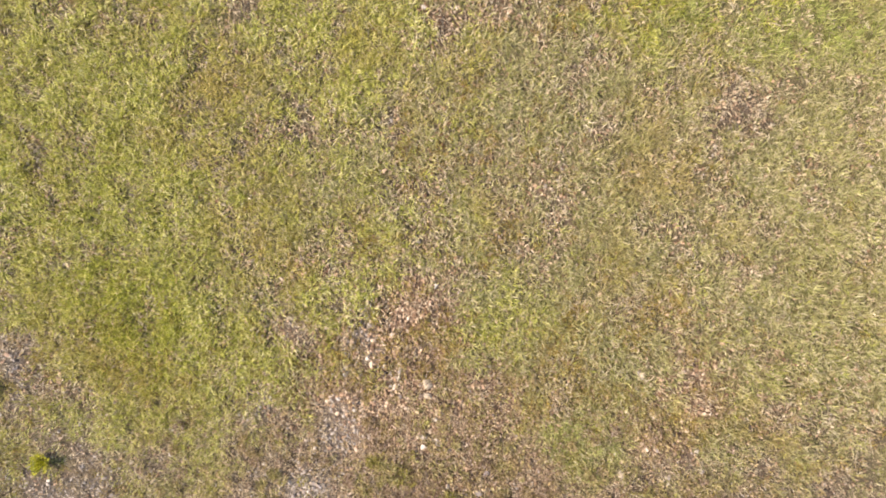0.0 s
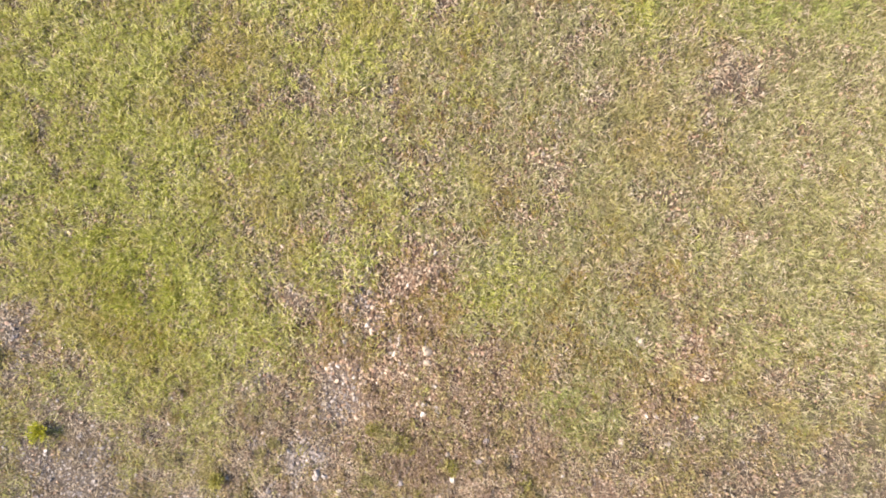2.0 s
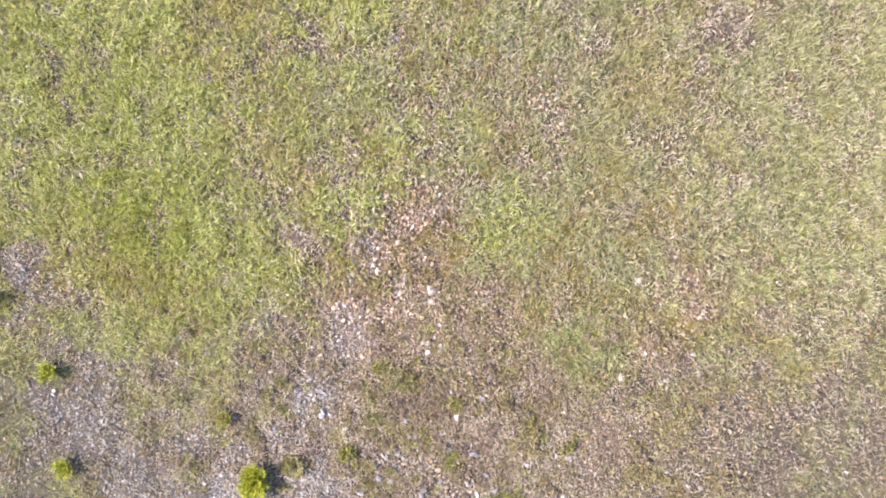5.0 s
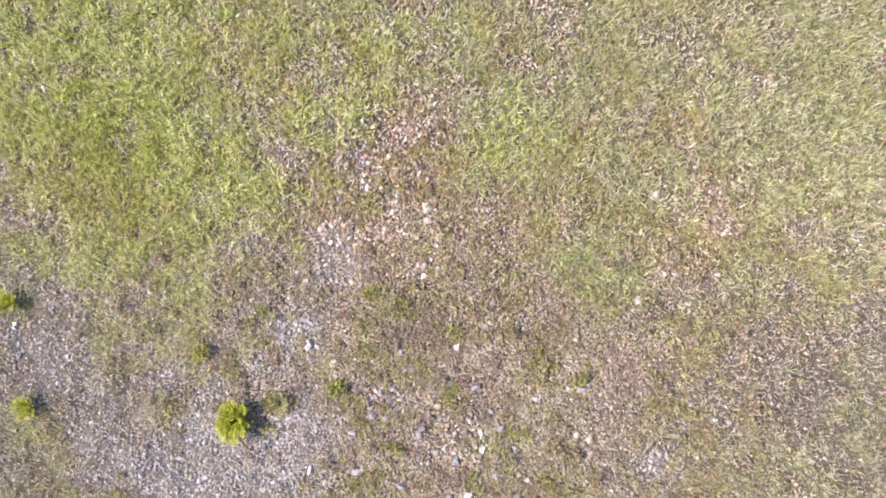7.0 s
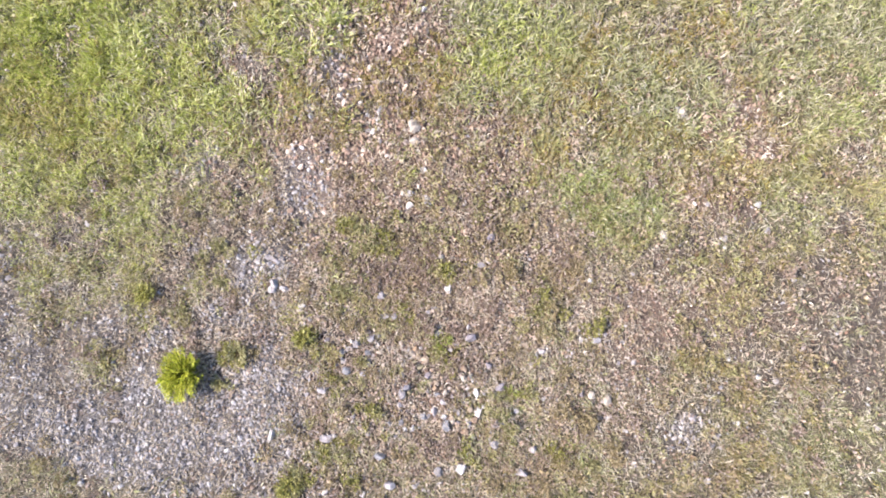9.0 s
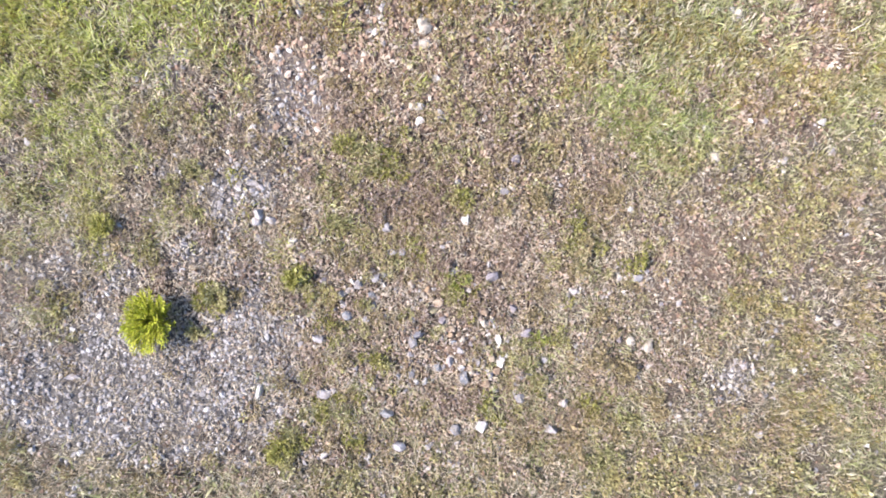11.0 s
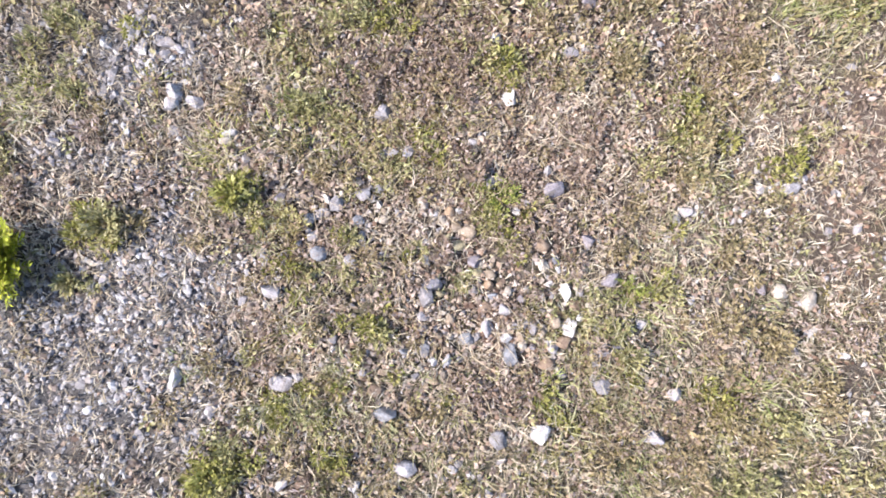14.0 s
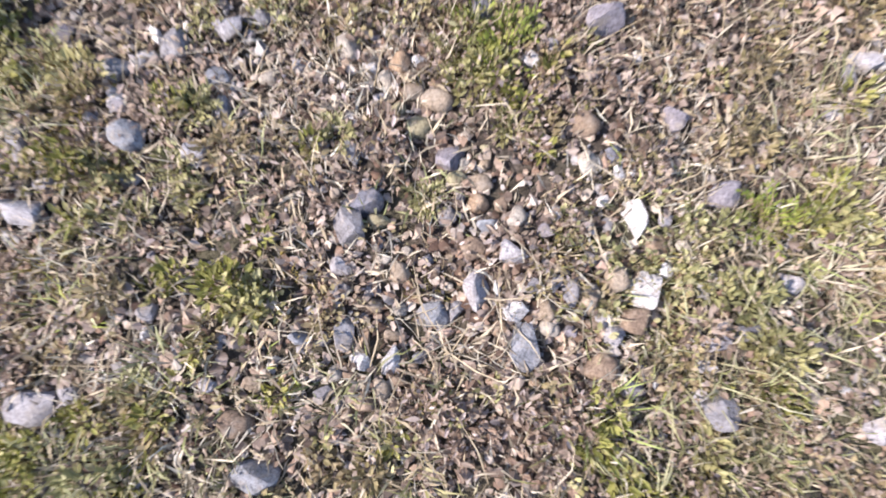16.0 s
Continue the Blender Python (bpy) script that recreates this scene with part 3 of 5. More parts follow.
stone(0.202, 0.201, 0.031, 0.030, "C")
stone(0.234, 0.214, 0.022, 0.027, "D")
stone(0.242, 0.192, 0.015, 0.029, "W")
stone(0.258, 0.198, 0.013, 0.027, "W")
stone(0.260, 0.129, 0.031, 0.049, "W")
stone(0.288, 0.092, 0.031, 0.036, "O")
stone(0.322, 0.267, 0.031, 0.035, "P")
stone(0.378, 0.163, 0.048, 0.036, "P")
stone(0.557, 0.322, 0.021, 0.038, "L")
stone(0.530, 0.275, 0.027, 0.018, "L")
stone(0.158, 0.135, 0.017, 0.025, "W")
stone(0.300, 0.130, 0.017, 0.021, "L")
stone(-0.112, 0.065, 0.028, 0.025, "L")
stone(-0.113, 0.036, 0.025, 0.022, "G")
stone(-0.039, 0.060, 0.025, 0.029, "T")
stone(0.003, 0.007, 0.042, 0.035, "B")
stone(-0.157, -0.023, 0.029, 0.019, "B")
stone(-0.129, -0.025, 0.017, 0.018, "G")
stone(-0.106, -0.018, 0.026, 0.042, "G")
stone(-0.082, -0.023, 0.014, 0.025, "O")
stone(-0.085, -0.051, 0.028, 0.024, "W")
stone(-0.049, -0.049, 0.022, 0.035, "W")
stone(-0.013, -0.047, 0.018, 0.015, "G")
stone(-0.115, -0.066, 0.018, 0.021, "C")
stone(-0.127, -0.088, 0.025, 0.017, "G")
stone(-0.229, -0.124, 0.041, 0.033, "N")
stone(-0.205, -0.187, 0.057, 0.039, "B")
stone(-0.432, -0.093, 0.031, 0.026, "L")
stone(-0.340, 0.004, 0.021, 0.025, "L")
stone(-0.339, -0.020, 0.014, 0.017, "W")
stone(-0.452, -0.001, 0.011, 0.011, "W")
stone(-0.211, -0.079, 0.025, 0.018, "T")
stone(-0.079, -0.100, 0.028, 0.021, "N")
stone(-0.058, -0.085, 0.022, 0.025, "T")
stone(-0.099, -0.114, 0.019, 0.017, "N")
stone(-0.039, -0.114, 0.028, 0.019, "T")
stone(-0.262, -0.079, 0.019, 0.018, "L")
stone(0.056, 0.037, 0.033, 0.051, "L")
stone(0.040, 0.052, 0.017, 0.019, "O")
stone(0.033, 0.011, 0.022, 0.028, "G")
stone(0.105, 0.011, 0.033, 0.028, "W")
stone(0.118, -0.033, 0.036, 0.057, "B")
stone(0.144, 0.015, 0.027, 0.030, "T")
stone(0.148, -0.010, 0.027, 0.019, "C")
stone(0.176, 0.036, 0.024, 0.038, "G")
stone(0.205, 0.041, 0.023, 0.013, "C")
stone(0.201, 0.026, 0.025, 0.024, "T")
stone(0.235, 0.054, 0.030, 0.039, "T")
stone(0.270, 0.039, 0.044, 0.049, "W")
stone(0.300, 0.063, 0.023, 0.024, "W")
stone(0.260, -0.001, 0.040, 0.033, "N")
stone(0.229, -0.019, 0.030, 0.031, "L")
stone(0.299, 0.018, 0.017, 0.014, "C")
stone(0.156, 0.046, 0.016, 0.024, "G")
stone(0.128, 0.045, 0.018, 0.022, "G")
stone(0.253, -0.086, 0.030, 0.023, "P")
stone(0.275, -0.068, 0.026, 0.019, "T")
stone(0.212, -0.056, 0.040, 0.033, "N")
stone(0.370, -0.011, 0.026, 0.021, "D")
stone(0.397, -0.011, 0.032, 0.027, "D")
stone(0.431, 0.035, 0.024, 0.021, "L")
stone(0.356, -0.028, 0.037, 0.019, "L")
stone(0.344, -0.055, 0.028, 0.019, "L")
stone(0.335, -0.098, 0.019, 0.032, "L")
# stones of one stretch of ground
stone(0.108, 0.641, 0.039, 0.047, "W")
stone(-0.223, 0.600, 0.044, 0.042, "L")
stone(-0.616, 0.533, 0.039, 0.024, "W")
stone(-0.715, 0.617, 0.042, 0.039, "L")
stone(-0.576, 0.467, 0.023, 0.022, "G")
stone(-0.208, 0.493, 0.053, 0.029, "L")
stone(-0.156, 0.493, 0.036, 0.037, "L")
stone(-0.747, -0.112, 0.017, 0.042, "W")
stone(-0.470, -0.108, 0.056, 0.040, "L")
stone(0.193, -0.235, 0.047, 0.053, "W")
stone(0.829, 0.140, 0.039, 0.039, "C")
stone(0.063, 0.416, 0.041, 0.032, "G")
stone(0.576, 0.346, 0.034, 0.031, "L")
stone(0.358, -0.113, 0.043, 0.043, "G")
stone(0.085, -0.250, 0.042, 0.046, "G")
stone(0.490, -0.242, 0.059, 0.035, "L")
stone(0.543, -0.129, 0.033, 0.033, "L")
stone(0.462, 0.048, 0.031, 0.026, "L")
stone(0.775, 0.144, 0.030, 0.032, "P")
stone(0.014, 0.522, 0.024, 0.017, "L")
# stones of one stretch of ground
stone(0.072, 0.800, 0.031, 0.028, "W")
stone(-0.767, 0.640, 0.039, 0.044, "L")
stone(-0.792, 0.773, 0.060, 0.026, "L")
stone(0.317, 0.904, 0.039, 0.033, "P")
stone(0.272, 0.763, 0.052, 0.028, "L")
stone(-0.153, -0.328, 0.061, 0.038, "L")
stone(0.647, 0.921, 0.023, 0.019, "W")
stone(0.839, 0.406, 0.043, 0.032, "L")
stone(0.991, 0.483, 0.023, 0.019, "W")
stone(-0.820, 0.708, 0.018, 0.029, "W")
stone(-0.102, 0.834, 0.022, 0.020, "L")
stone(-1.007, 0.482, 0.018, 0.017, "W")
stone(0.792, 0.344, 0.019, 0.026, "L")
stone(0.954, 0.299, 0.022, 0.022, "L")
stone(0.983, 0.847, 0.023, 0.019, "C")
# stones of one stretch of ground
stone(-0.086, 1.453, 0.076, 0.057, "C")
stone(-0.032, 1.236, 0.040, 0.033, "C")
stone(-0.124, 1.118, 0.043, 0.038, "C")
stone(-0.016, 1.095, 0.047, 0.027, "W")
stone(1.692, 0.969, 0.027, 0.025, "W")
stone(1.276, 1.552, 0.041, 0.035, "L")
stone(-0.625, 1.526, 0.032, 0.026, "L")
stone(-0.474, 1.237, 0.023, 0.033, "C")
stone(1.174, 0.938, 0.034, 0.033, "C")
stone(-0.737, -0.096, 0.029, 0.055, "W")
stone(-0.648, -0.179, 0.029, 0.037, "L")
stone(-1.516, -0.055, 0.070, 0.027, "L")
stone(-0.629, 0.514, 0.037, 0.021, "C")
stone(0.521, 1.337, 0.058, 0.020, "C")
stone(-0.471, 1.878, 0.029, 0.025, "L")
stone(-0.319, 1.437, 0.035, 0.029, "L")
stone(-0.365, 1.560, 0.029, 0.029, "L")
stone(-0.251, 1.696, 0.024, 0.024, "W")
stone(1.037, 0.988, 0.029, 0.022, "C")
stone(-1.122, 0.886, 0.034, 0.027, "W")
stone(-0.888, 0.700, 0.028, 0.022, "L")
stone(-0.834, 0.794, 0.028, 0.022, "L")
stone(1.426, -0.038, 0.031, 0.025, "L")
stone(1.381, -0.250, 0.042, 0.034, "L")
stone(1.532, 0.024, 0.026, 0.032, "W")
# stones of one stretch of ground
stone(-0.645, 3.534, 0.047, 0.032, "W")
stone(0.605, 2.978, 0.043, 0.036, "W")
stone(0.081, 2.946, 0.029, 0.029, "W")
stone(-0.766, 3.224, 0.029, 0.029, "W")
stone(-0.203, 3.831, 0.029, 0.029, "W")
stone(1.266, 1.583, 0.047, 0.036, "L")
stone(-0.081, 1.383, 0.054, 0.039, "C")
stone(-0.093, 1.051, 0.039, 0.036, "W")
stone(-0.612, 1.499, 0.036, 0.032, "W")
stone(1.643, 1.102, 0.039, 0.036, "W")
stone(0.768, 1.981, 0.036, 0.032, "C")
stone(-0.055, 2.087, 0.029, 0.032, "W")
stone(0.101, 2.054, 0.039, 0.025, "L")
stone(0.130, 2.468, 0.025, 0.025, "C")
stone(0.403, 2.276, 0.025, 0.029, "C")
stone(0.682, 2.786, 0.025, 0.025, "L")
stone(1.087, 2.696, 0.029, 0.021, "C")
stone(-0.306, 2.829, 0.021, 0.021, "W")
stone(1.348, 3.200, 0.021, 0.021, "C")
stone(-2.705, 2.966, 0.029, 0.029, "L")
stone(-0.087, 1.467, 0.066, 0.054, "C")
stone(-0.026, 1.238, 0.036, 0.030, "W")
stone(-0.097, 1.115, 0.048, 0.039, "W")
stone(-0.006, 1.066, 0.042, 0.030, "L")
stone(1.283, 1.572, 0.045, 0.042, "C")
stone(1.175, 0.924, 0.036, 0.030, "C")
stone(0.747, 2.015, 0.036, 0.024, "L")
stone(-0.776, 0.612, 0.042, 0.036, "L")
stone(1.689, 0.977, 0.033, 0.030, "L")
stone(1.789, 0.169, 0.036, 0.027, "C")
stone(0.905, 0.116, 0.042, 0.054, "C")
stone(-0.443, 1.099, 0.027, 0.030, "W")
stone(-0.626, 1.556, 0.027, 0.027, "L")
stone(-0.080, 1.541, 0.027, 0.021, "W")

# small stones that lie crowded together: x, y, radius, how many
crowd = []
for x, y, r, n in [
    (-0.86, 0.84, 0.08, 10),
    (-0.81, 0.69, 0.05, 5),
    (-0.39, 0.31, 0.08, 7),
    (-0.22, 0.34, 0.04, 4),
    (-0.53, 0.15, 0.07, 7),
    (-0.93, 0.16, 0.07, 6),
    (0.83, 0.39, 0.07, 7),
    (0.71, 0.33, 0.03, 3),
    (0.61, 0.34, 0.02, 3),
    (1.25, -0.05, 0.06, 6),
    (0.04, -0.37, 0.08, 7),
    (-0.48, -0.38, 0.06, 6),
    (-1.08, 0.52, 0.08, 8),
    (-0.26, 0.59, 0.04, 2),
    (0.28, 0.82, 0.04, 3),
    (-0.59, 1.14, 0.10, 9),
    (-0.85, 0.74, 0.09, 8),
    (-0.50, 1.80, 0.06, 7),
    (1.35, -0.02, 0.13, 9),
    (-0.24, 1.47, 0.12, 8),
    (0.18, 1.48, 0.18, 9),
    (-1.23, 1.24, 0.09, 6),
    (-0.64, 1.07, 0.11, 6),
    (-0.85, 0.84, 0.15, 6),
]:
    for k in range(n):
        a, d, w = chance.uniform(0, 6.28), r * chance.random() ** 0.6, chance.uniform(0.013, 0.031)
        px, py, turn = x + 1.2 * d * math.cos(a), y + d * math.sin(a), chance.uniform(0, 6.28)
        v, z = stone_shape(px, py, w, w * chance.uniform(0.45, 0.95), k % 4 == 0)
        spin = np.array([(math.cos(turn), math.sin(turn), 0), (-math.sin(turn), math.cos(turn), 0), (0, 0, 1)])
        crowd.append(v @ spin + np.array([px, py, z]))
me = raw_mesh("crowded_stones", np.concatenate(crowd), np.concatenate([BODY_F + k * len(BODY) for k in range(len(crowd))]), CROWD, True)
me.set_sharp_from_angle(angle=radians(16))
tagged(new("crowded_stones", me), "small grey, mauve and cream stones lying crowded together", "stones", kind="stuff")

# small rounded pebbles crowded between the larger stones: x, y, radius, how many
for x, y, r, n in [(-0.035, 0.329, 0.064, 9), (-0.096, 0.363, 0.028, 3), (0.040, 0.199, 0.039, 6), (-0.045, 0.067, 0.028, 3), (-0.071, -0.025, 0.064, 9), (0.097, 0.083, 0.064, 9),
                   (0.197, 0.034, 0.078, 14), (0.300, 0.092, 0.049, 7), (0.118, -0.037, 0.064, 8), (0.019, 0.032, 0.049, 6), (0.252, -0.029, 0.057, 6)]:
    for k in range(4 * n):
        a, d, w = chance.uniform(0, 6.28), r * chance.random() ** 0.6, chance.uniform(0.010, 0.022)
        px, py = x + d * math.cos(a), y + d * math.sin(a)
        if n > 0 and all(math.hypot(px - sx, py - sy) > 0.9 * (sr + 0.5 * w) for sx, sy, sr in STONES_AT):
            stone(px, py, w, w * chance.uniform(0.6, 0.95), chance.choice("TTOYCNNLPG"))
            n -= 1


# where stones lie, so that no plant grows through them
CELL = 0.005
STONE_MAP = np.zeros((int((X1 - X0) / CELL) + 2, int((Y1 - Y0) / CELL) + 2), bool)
for sx, sy, sr in STONES_AT:
    gx, gy = np.meshgrid(np.arange(sx - sr, sx + sr, CELL), np.arange(sy - sr, sy + sr, CELL))
    on = (np.hypot(gx - sx, gy - sy) < 0.68 * sr) & (gx > X0) & (gx < X1) & (gy > Y0) & (gy < Y1)
    STONE_MAP[((gx[on] - X0) / CELL).astype(int), ((gy[on] - Y0) / CELL).astype(int)] = True


# ---- grass, straw and litter ----
def blades(name, x, y, length, width, lean, bend, material, lift=0.0, label="", turn=None, plain=True):
    """Bent tapering blades: lean is the slope off the vertical at the root, bend what is added on the way to the tip."""
    n = len(x)
    turn = rng.random(n) * 2 * np.pi if turn is None else turn
    dx, dy = np.cos(turn), np.sin(turn)
    z = height(x, y) - 0.001 + lift * rng.random(n)
    root = np.stack([x, y, z], 1)
    one = np.stack([dx * np.sin(lean), dy * np.sin(lean), np.cos(lean)], 1) * (length * 0.5)[:, None]
    tip_lean = np.minimum(lean + bend, 1.75)
    side_turn = turn + rng.normal(0, 0.35, n)
    two = np.stack([np.cos(side_turn) * np.sin(tip_lean), np.sin(side_turn) * np.sin(tip_lean), np.cos(tip_lean)], 1) * (length * 0.5)[:, None]
    roll = rng.normal(0, 0.5, n)
    side = np.stack([-dy * np.cos(roll), dx * np.cos(roll), np.sin(roll)], 1) * (width * 0.5)[:, None]
    mid, tip = root + one, root + one + two
    for p in (mid, tip):
        p[:, 2] = np.maximum(p[:, 2], height(p[:, 0], p[:, 1]) + 0.002)
    if plain:
        verts = np.stack([root, mid - side, mid + side, tip], 1).reshape(-1, 3)
        tris = ((np.arange(n) * 4)[:, None] + np.array([[0, 2, 1, 1, 2, 3]])).reshape(-1, 3)
        return tagged(new(name, raw_mesh(name, verts, tris, material)), label, "grass", kind="stuff")
    verts = np.stack([root - side * 0.8, root + side * 0.8, mid - side, mid + side, tip], 1).reshape(-1, 3)
    base = (np.arange(n) * 5)[:, None]
    tris = (base + np.array([[0, 1, 3, 0, 3, 2, 2, 3, 4]])).reshape(-1, 3)
    return tagged(new(name, raw_mesh(name, verts, tris, material)), label, "grass", kind="stuff")


def scatter(count, keep, x0=X0, x1=X1, y0=Y0, y1=Y1):
    """Random places, kept with the chance that keep(x, y) gives."""
    x, y = rng.uniform(x0, x1, count), rng.uniform(y0, y1, count)
    ok = (rng.random(count) < keep(x, y)) & ~STONE_MAP[((x - X0) / CELL).astype(int), ((y - Y0) / CELL).astype(int)]
    return x[ok], y[ok]


def close(x, y):
    """1 where the camera comes down, falling to 0 farther out."""
    return np.clip(1.6 - np.hypot((x + 0.05) / 0.95, (y - 0.15) / 0.65), 0, 1)


def near(x, y):
    """As close(), but reaching farther."""
    return np.clip(2.3 - np.hypot((x + 0.05) / 0.95, (y - 0.15) / 0.65), 0, 1)


def tufted(x, y):
    return np.clip(2.6 * value_noise(x, y, 0.065, 12) + 1.7 * value_noise(x, y, 0.03, 16) - 1.42, 0.05, 1)


def mosaic(x, y):
    """1 in the matted clumps of the dry ground, 0 in the stony gaps between them."""
    return np.clip(3.2 * (0.65 * value_noise(x, y, 0.10, 15) + 0.35 * value_noise(x, y, 0.045, 17) - 0.36), 0, 1)


def mounds(x, y):
    """1 on the low hummocks that grass and herbs build up between the stony gaps."""
    return np.clip(6.0 * (0.66 * value_noise(x, y, 0.17, 20) + 0.34 * value_noise(x, y, 0.06, 21) - 0.50), 0, 1)


def freshness_and_veil(x, y):
    """The turf is fresher on one side of the place; the duller other side also imitates lens veil."""
    return np.clip(0.40 - 0.50 * x + 0.8 * (value_noise(x, y, 0.45, 28) - 0.5) + 0.5 * (value_noise(x, y, 0.15, 29) - 0.5) + 1.5 * np.exp(-((x - 1.9) / 0.8) ** 2 - ((y - 3.95) / 0.32) ** 2), 0.05, 1) * np.clip((y + 0.2) / 1.2, 0, 1)


def herb_chance(x, y):
    """Leafy herbs crowd the low ground in clumps, and thin out on gravel, in the turf and on the drier side."""
    green, lush, gravel, rust = fields(x, y)
    low = np.clip((1.85 - y) / 0.5, 0, 1) * np.clip((x + 1.9 - 0.45 * y) / 0.5, 0, 1)
    here = np.clip(0.08 + 0.16 * np.clip((y - 0.4) / 0.4, 0, 1) + 1.1 * mounds(x, y), 0, 1) * np.clip(1 - 0.9 * gravel, 0, 1) * np.clip(1.3 - 0.45 * x, 0.35, 1) * np.clip(1.0 + 1.0 * (x + 0.25), 0.28, 1) * (1 - 0.2 * np.clip((x - 0.25) / 0.3, 0, 1)) * (1 - 0.5 * lush)
    return low * here * np.clip(1 - 0.55 * cloud(x, y, STONY), 0.2, 1)


def islets(x, y):
    """Single tufts that stand by themselves, on gravel too."""
    return 0.8 * np.clip(14 * (value_noise(x, y, 0.11, 23) * (0.7 + 0.3 * value_noise(x, y, 0.04, 25)) - 0.70), 0, 1) * np.clip(1.4 - 0.5 * y, 0, 1)


def turf_chance(x, y):
    green, lush, gravel, rust = fields(x, y)
    return np.clip(1.15 * green * (1 - 0.9 * lush), 0, 1) * tufted(x, y) * (1 - 0.6 * close(x, y))


def olive_chance(x, y):
    green, lush, gravel, rust = fields(x, y)
    here = np.clip(0.05 + 1.2 * mounds(x, y) + islets(x, y), 0, 1) * np.clip(0.55 + 1.3 * green, 0, 1)
    here = here * (1 - 0.8 * np.clip((x - 0.05) / 0.3, 0, 1) * close(x, y))
    return here * np.clip(1.5 - 0.6 * x, 0.2, 1) * np.clip(2.1 - 0.75 * y, 0.25, 1) * np.clip(np.clip(1 - 0.85 * gravel - 0.6 * cloud(x, y, STONY), 0, 1) + islets(x, y), 0, 1)


def lush_chance(x, y):
    green, lush, gravel, rust = fields(x, y)
    return np.clip(green * lush * 1.3, 0, 1) * tufted(x, y)


def straw_chance(x, y):
    green, lush, gravel, rust = fields(x, y)
    return (1 - 0.12 * np.clip((x - 0.25) / 0.4, 0, 1) * near(x, y)) * np.clip(0.95 - 0.30 * green - 0.65 * gravel - 0.35 * rust - 0.38 * cloud(x, y, STONY), 0.05, 1) * (1 - 0.4 * mounds(x, y) * close(x, y)) * (1 - 0.85 * (1 - mosaic(x, y)) * (0.35 + 0.65 * close(x, y))) * np.clip(2.4 * value_noise(x, y, 0.04, 13) - 0.35, 0.2, 1)


def litter_chance(x, y):
    green, lush, gravel, rust = fields(x, y)
    return (1 - 0.3 * np.clip((x - 0.4) / 0.4, 0, 1) * np.clip((1.3 - y) / 0.4, 0, 1)) * np.clip(0.42 + 0.15 * close(x, y) + 0.95 * rust - 0.22 * green - 0.55 * gravel - 0.2 * cloud(x, y, STONY), 0.05, 1)


def grey(x, y):
    green, lush, gravel, rust = fields(x, y)
    return gravel * (1 - 0.8 * rust) * (1 - 0.4 * np.clip((y - 0.7) / 0.4, 0, 1)) * (1 - 0.65 * np.clip(cloud(x, y, STONY), 0, 1) * close(x, y))


def tufts(name, count, chance_, per, spread, short, long, thin, thick, upright, flat, material, label):
    """Tufts of blades that lean out from a common root; each tuft has its own height."""
    cx, cy = scatter(count, lambda x, y: chance_(x, y) * inside(x, y))
    own = rng.uniform(0.55, 1.25, len(cx))
    k = rng.integers(per // 2, per + per // 2, len(cx))
    i = np.repeat(np.arange(len(cx)), k)
    n = len(i)
    ox, oy = rng.normal(0, spread, n), rng.normal(0, spread, n)
    sway = np.repeat(rng.uniform(0, 2 * np.pi, len(cx)), k)
    turn = np.arctan2(oy + 0.6 * spread * np.sin(sway), ox + 0.6 * spread * np.cos(sway)) + rng.normal(0, 0.5, n)
    out = np.clip(np.hypot(ox, oy) / (2 * spread), 0, 1)
    lean = upright + (flat - upright) * np.clip(0.7 * out + 0.5 * rng.random(n), 0, 1)
    x, y = cx[i] + ox * own[i], cy[i] + oy * own[i]
    slim = np.maximum(near(x, y), np.clip((1.5 - y) / 0.6, 0, 1))
    return blades(name, x, y, own[i] * rng.uniform(short, long, n) * (1 - 0.15 * slim), rng.uniform(thin, thick, n) * (1.15 - 0.45 * slim), lean, rng.uniform(0.1, 0.8, n),
                  material, 0.0, label, turn)


def meadow(count):
    """Coarser grass around the place, thinning out with distance."""
    r, a = 2.4 + 9.5 * rng.random(count) ** 1.15, rng.random(count) * 2 * np.pi
    cx, cy = 0.05 + r * np.cos(a) * 1.12, 1.85 + r * np.sin(a)
    out = rng.random(count) > inside(cx, cy) * 1.02
    cx, cy, r = cx[out], cy[out], r[out]
    i = np.repeat(np.arange(len(cx)), 6)
    n = len(i)
    grow = 1 + 0.12 * r[i]
    x, y = cx[i] + rng.normal(0, 0.03, n) * grow, cy[i] + rng.normal(0, 0.03, n) * grow
    return blades("meadow_grass", x, y, grow * rng.uniform(0.025, 0.06, n), grow * rng.uniform(0.006, 0.011, n), rng.uniform(0.3, 1.3, n), rng.uniform(0.1, 0.8, n), TURF,
                  label="dry yellow-green meadow grass all around")


meadow(25000)
# duller blades towards +x: partly drier turf, partly lens veil put into colour
tufts("turf_grass", 104000, lambda x, y: turf_chance(x, y) * (1 - freshness_and_veil(x, y)), 10, 0.016, 0.030, 0.080, 0.0030, 0.0056, 0.15, 1.10, TURF, "short dry yellow-green turf in patchy tufts")
tufts("fresh_turf", 108000, lambda x, y: turf_chance(x, y) * freshness_and_veil(x, y), 10, 0.016, 0.030, 0.080, 0.0030, 0.0056, 0.15, 1.10, FRESH, "short fresher yellow-green turf in tufts")
tufts("olive_grass", 38000, lambda x, y: olive_chance(x, y) * (1 - 0.80 * near(x, y)) * np.clip(1.3 + 0.8 * x, 0.4, 1), 24, 0.012, 0.024, 0.055, 0.0018, 0.0038, 0.0, 0.95, OLIVE, "low olive-brown grass tufts standing in dry straw")
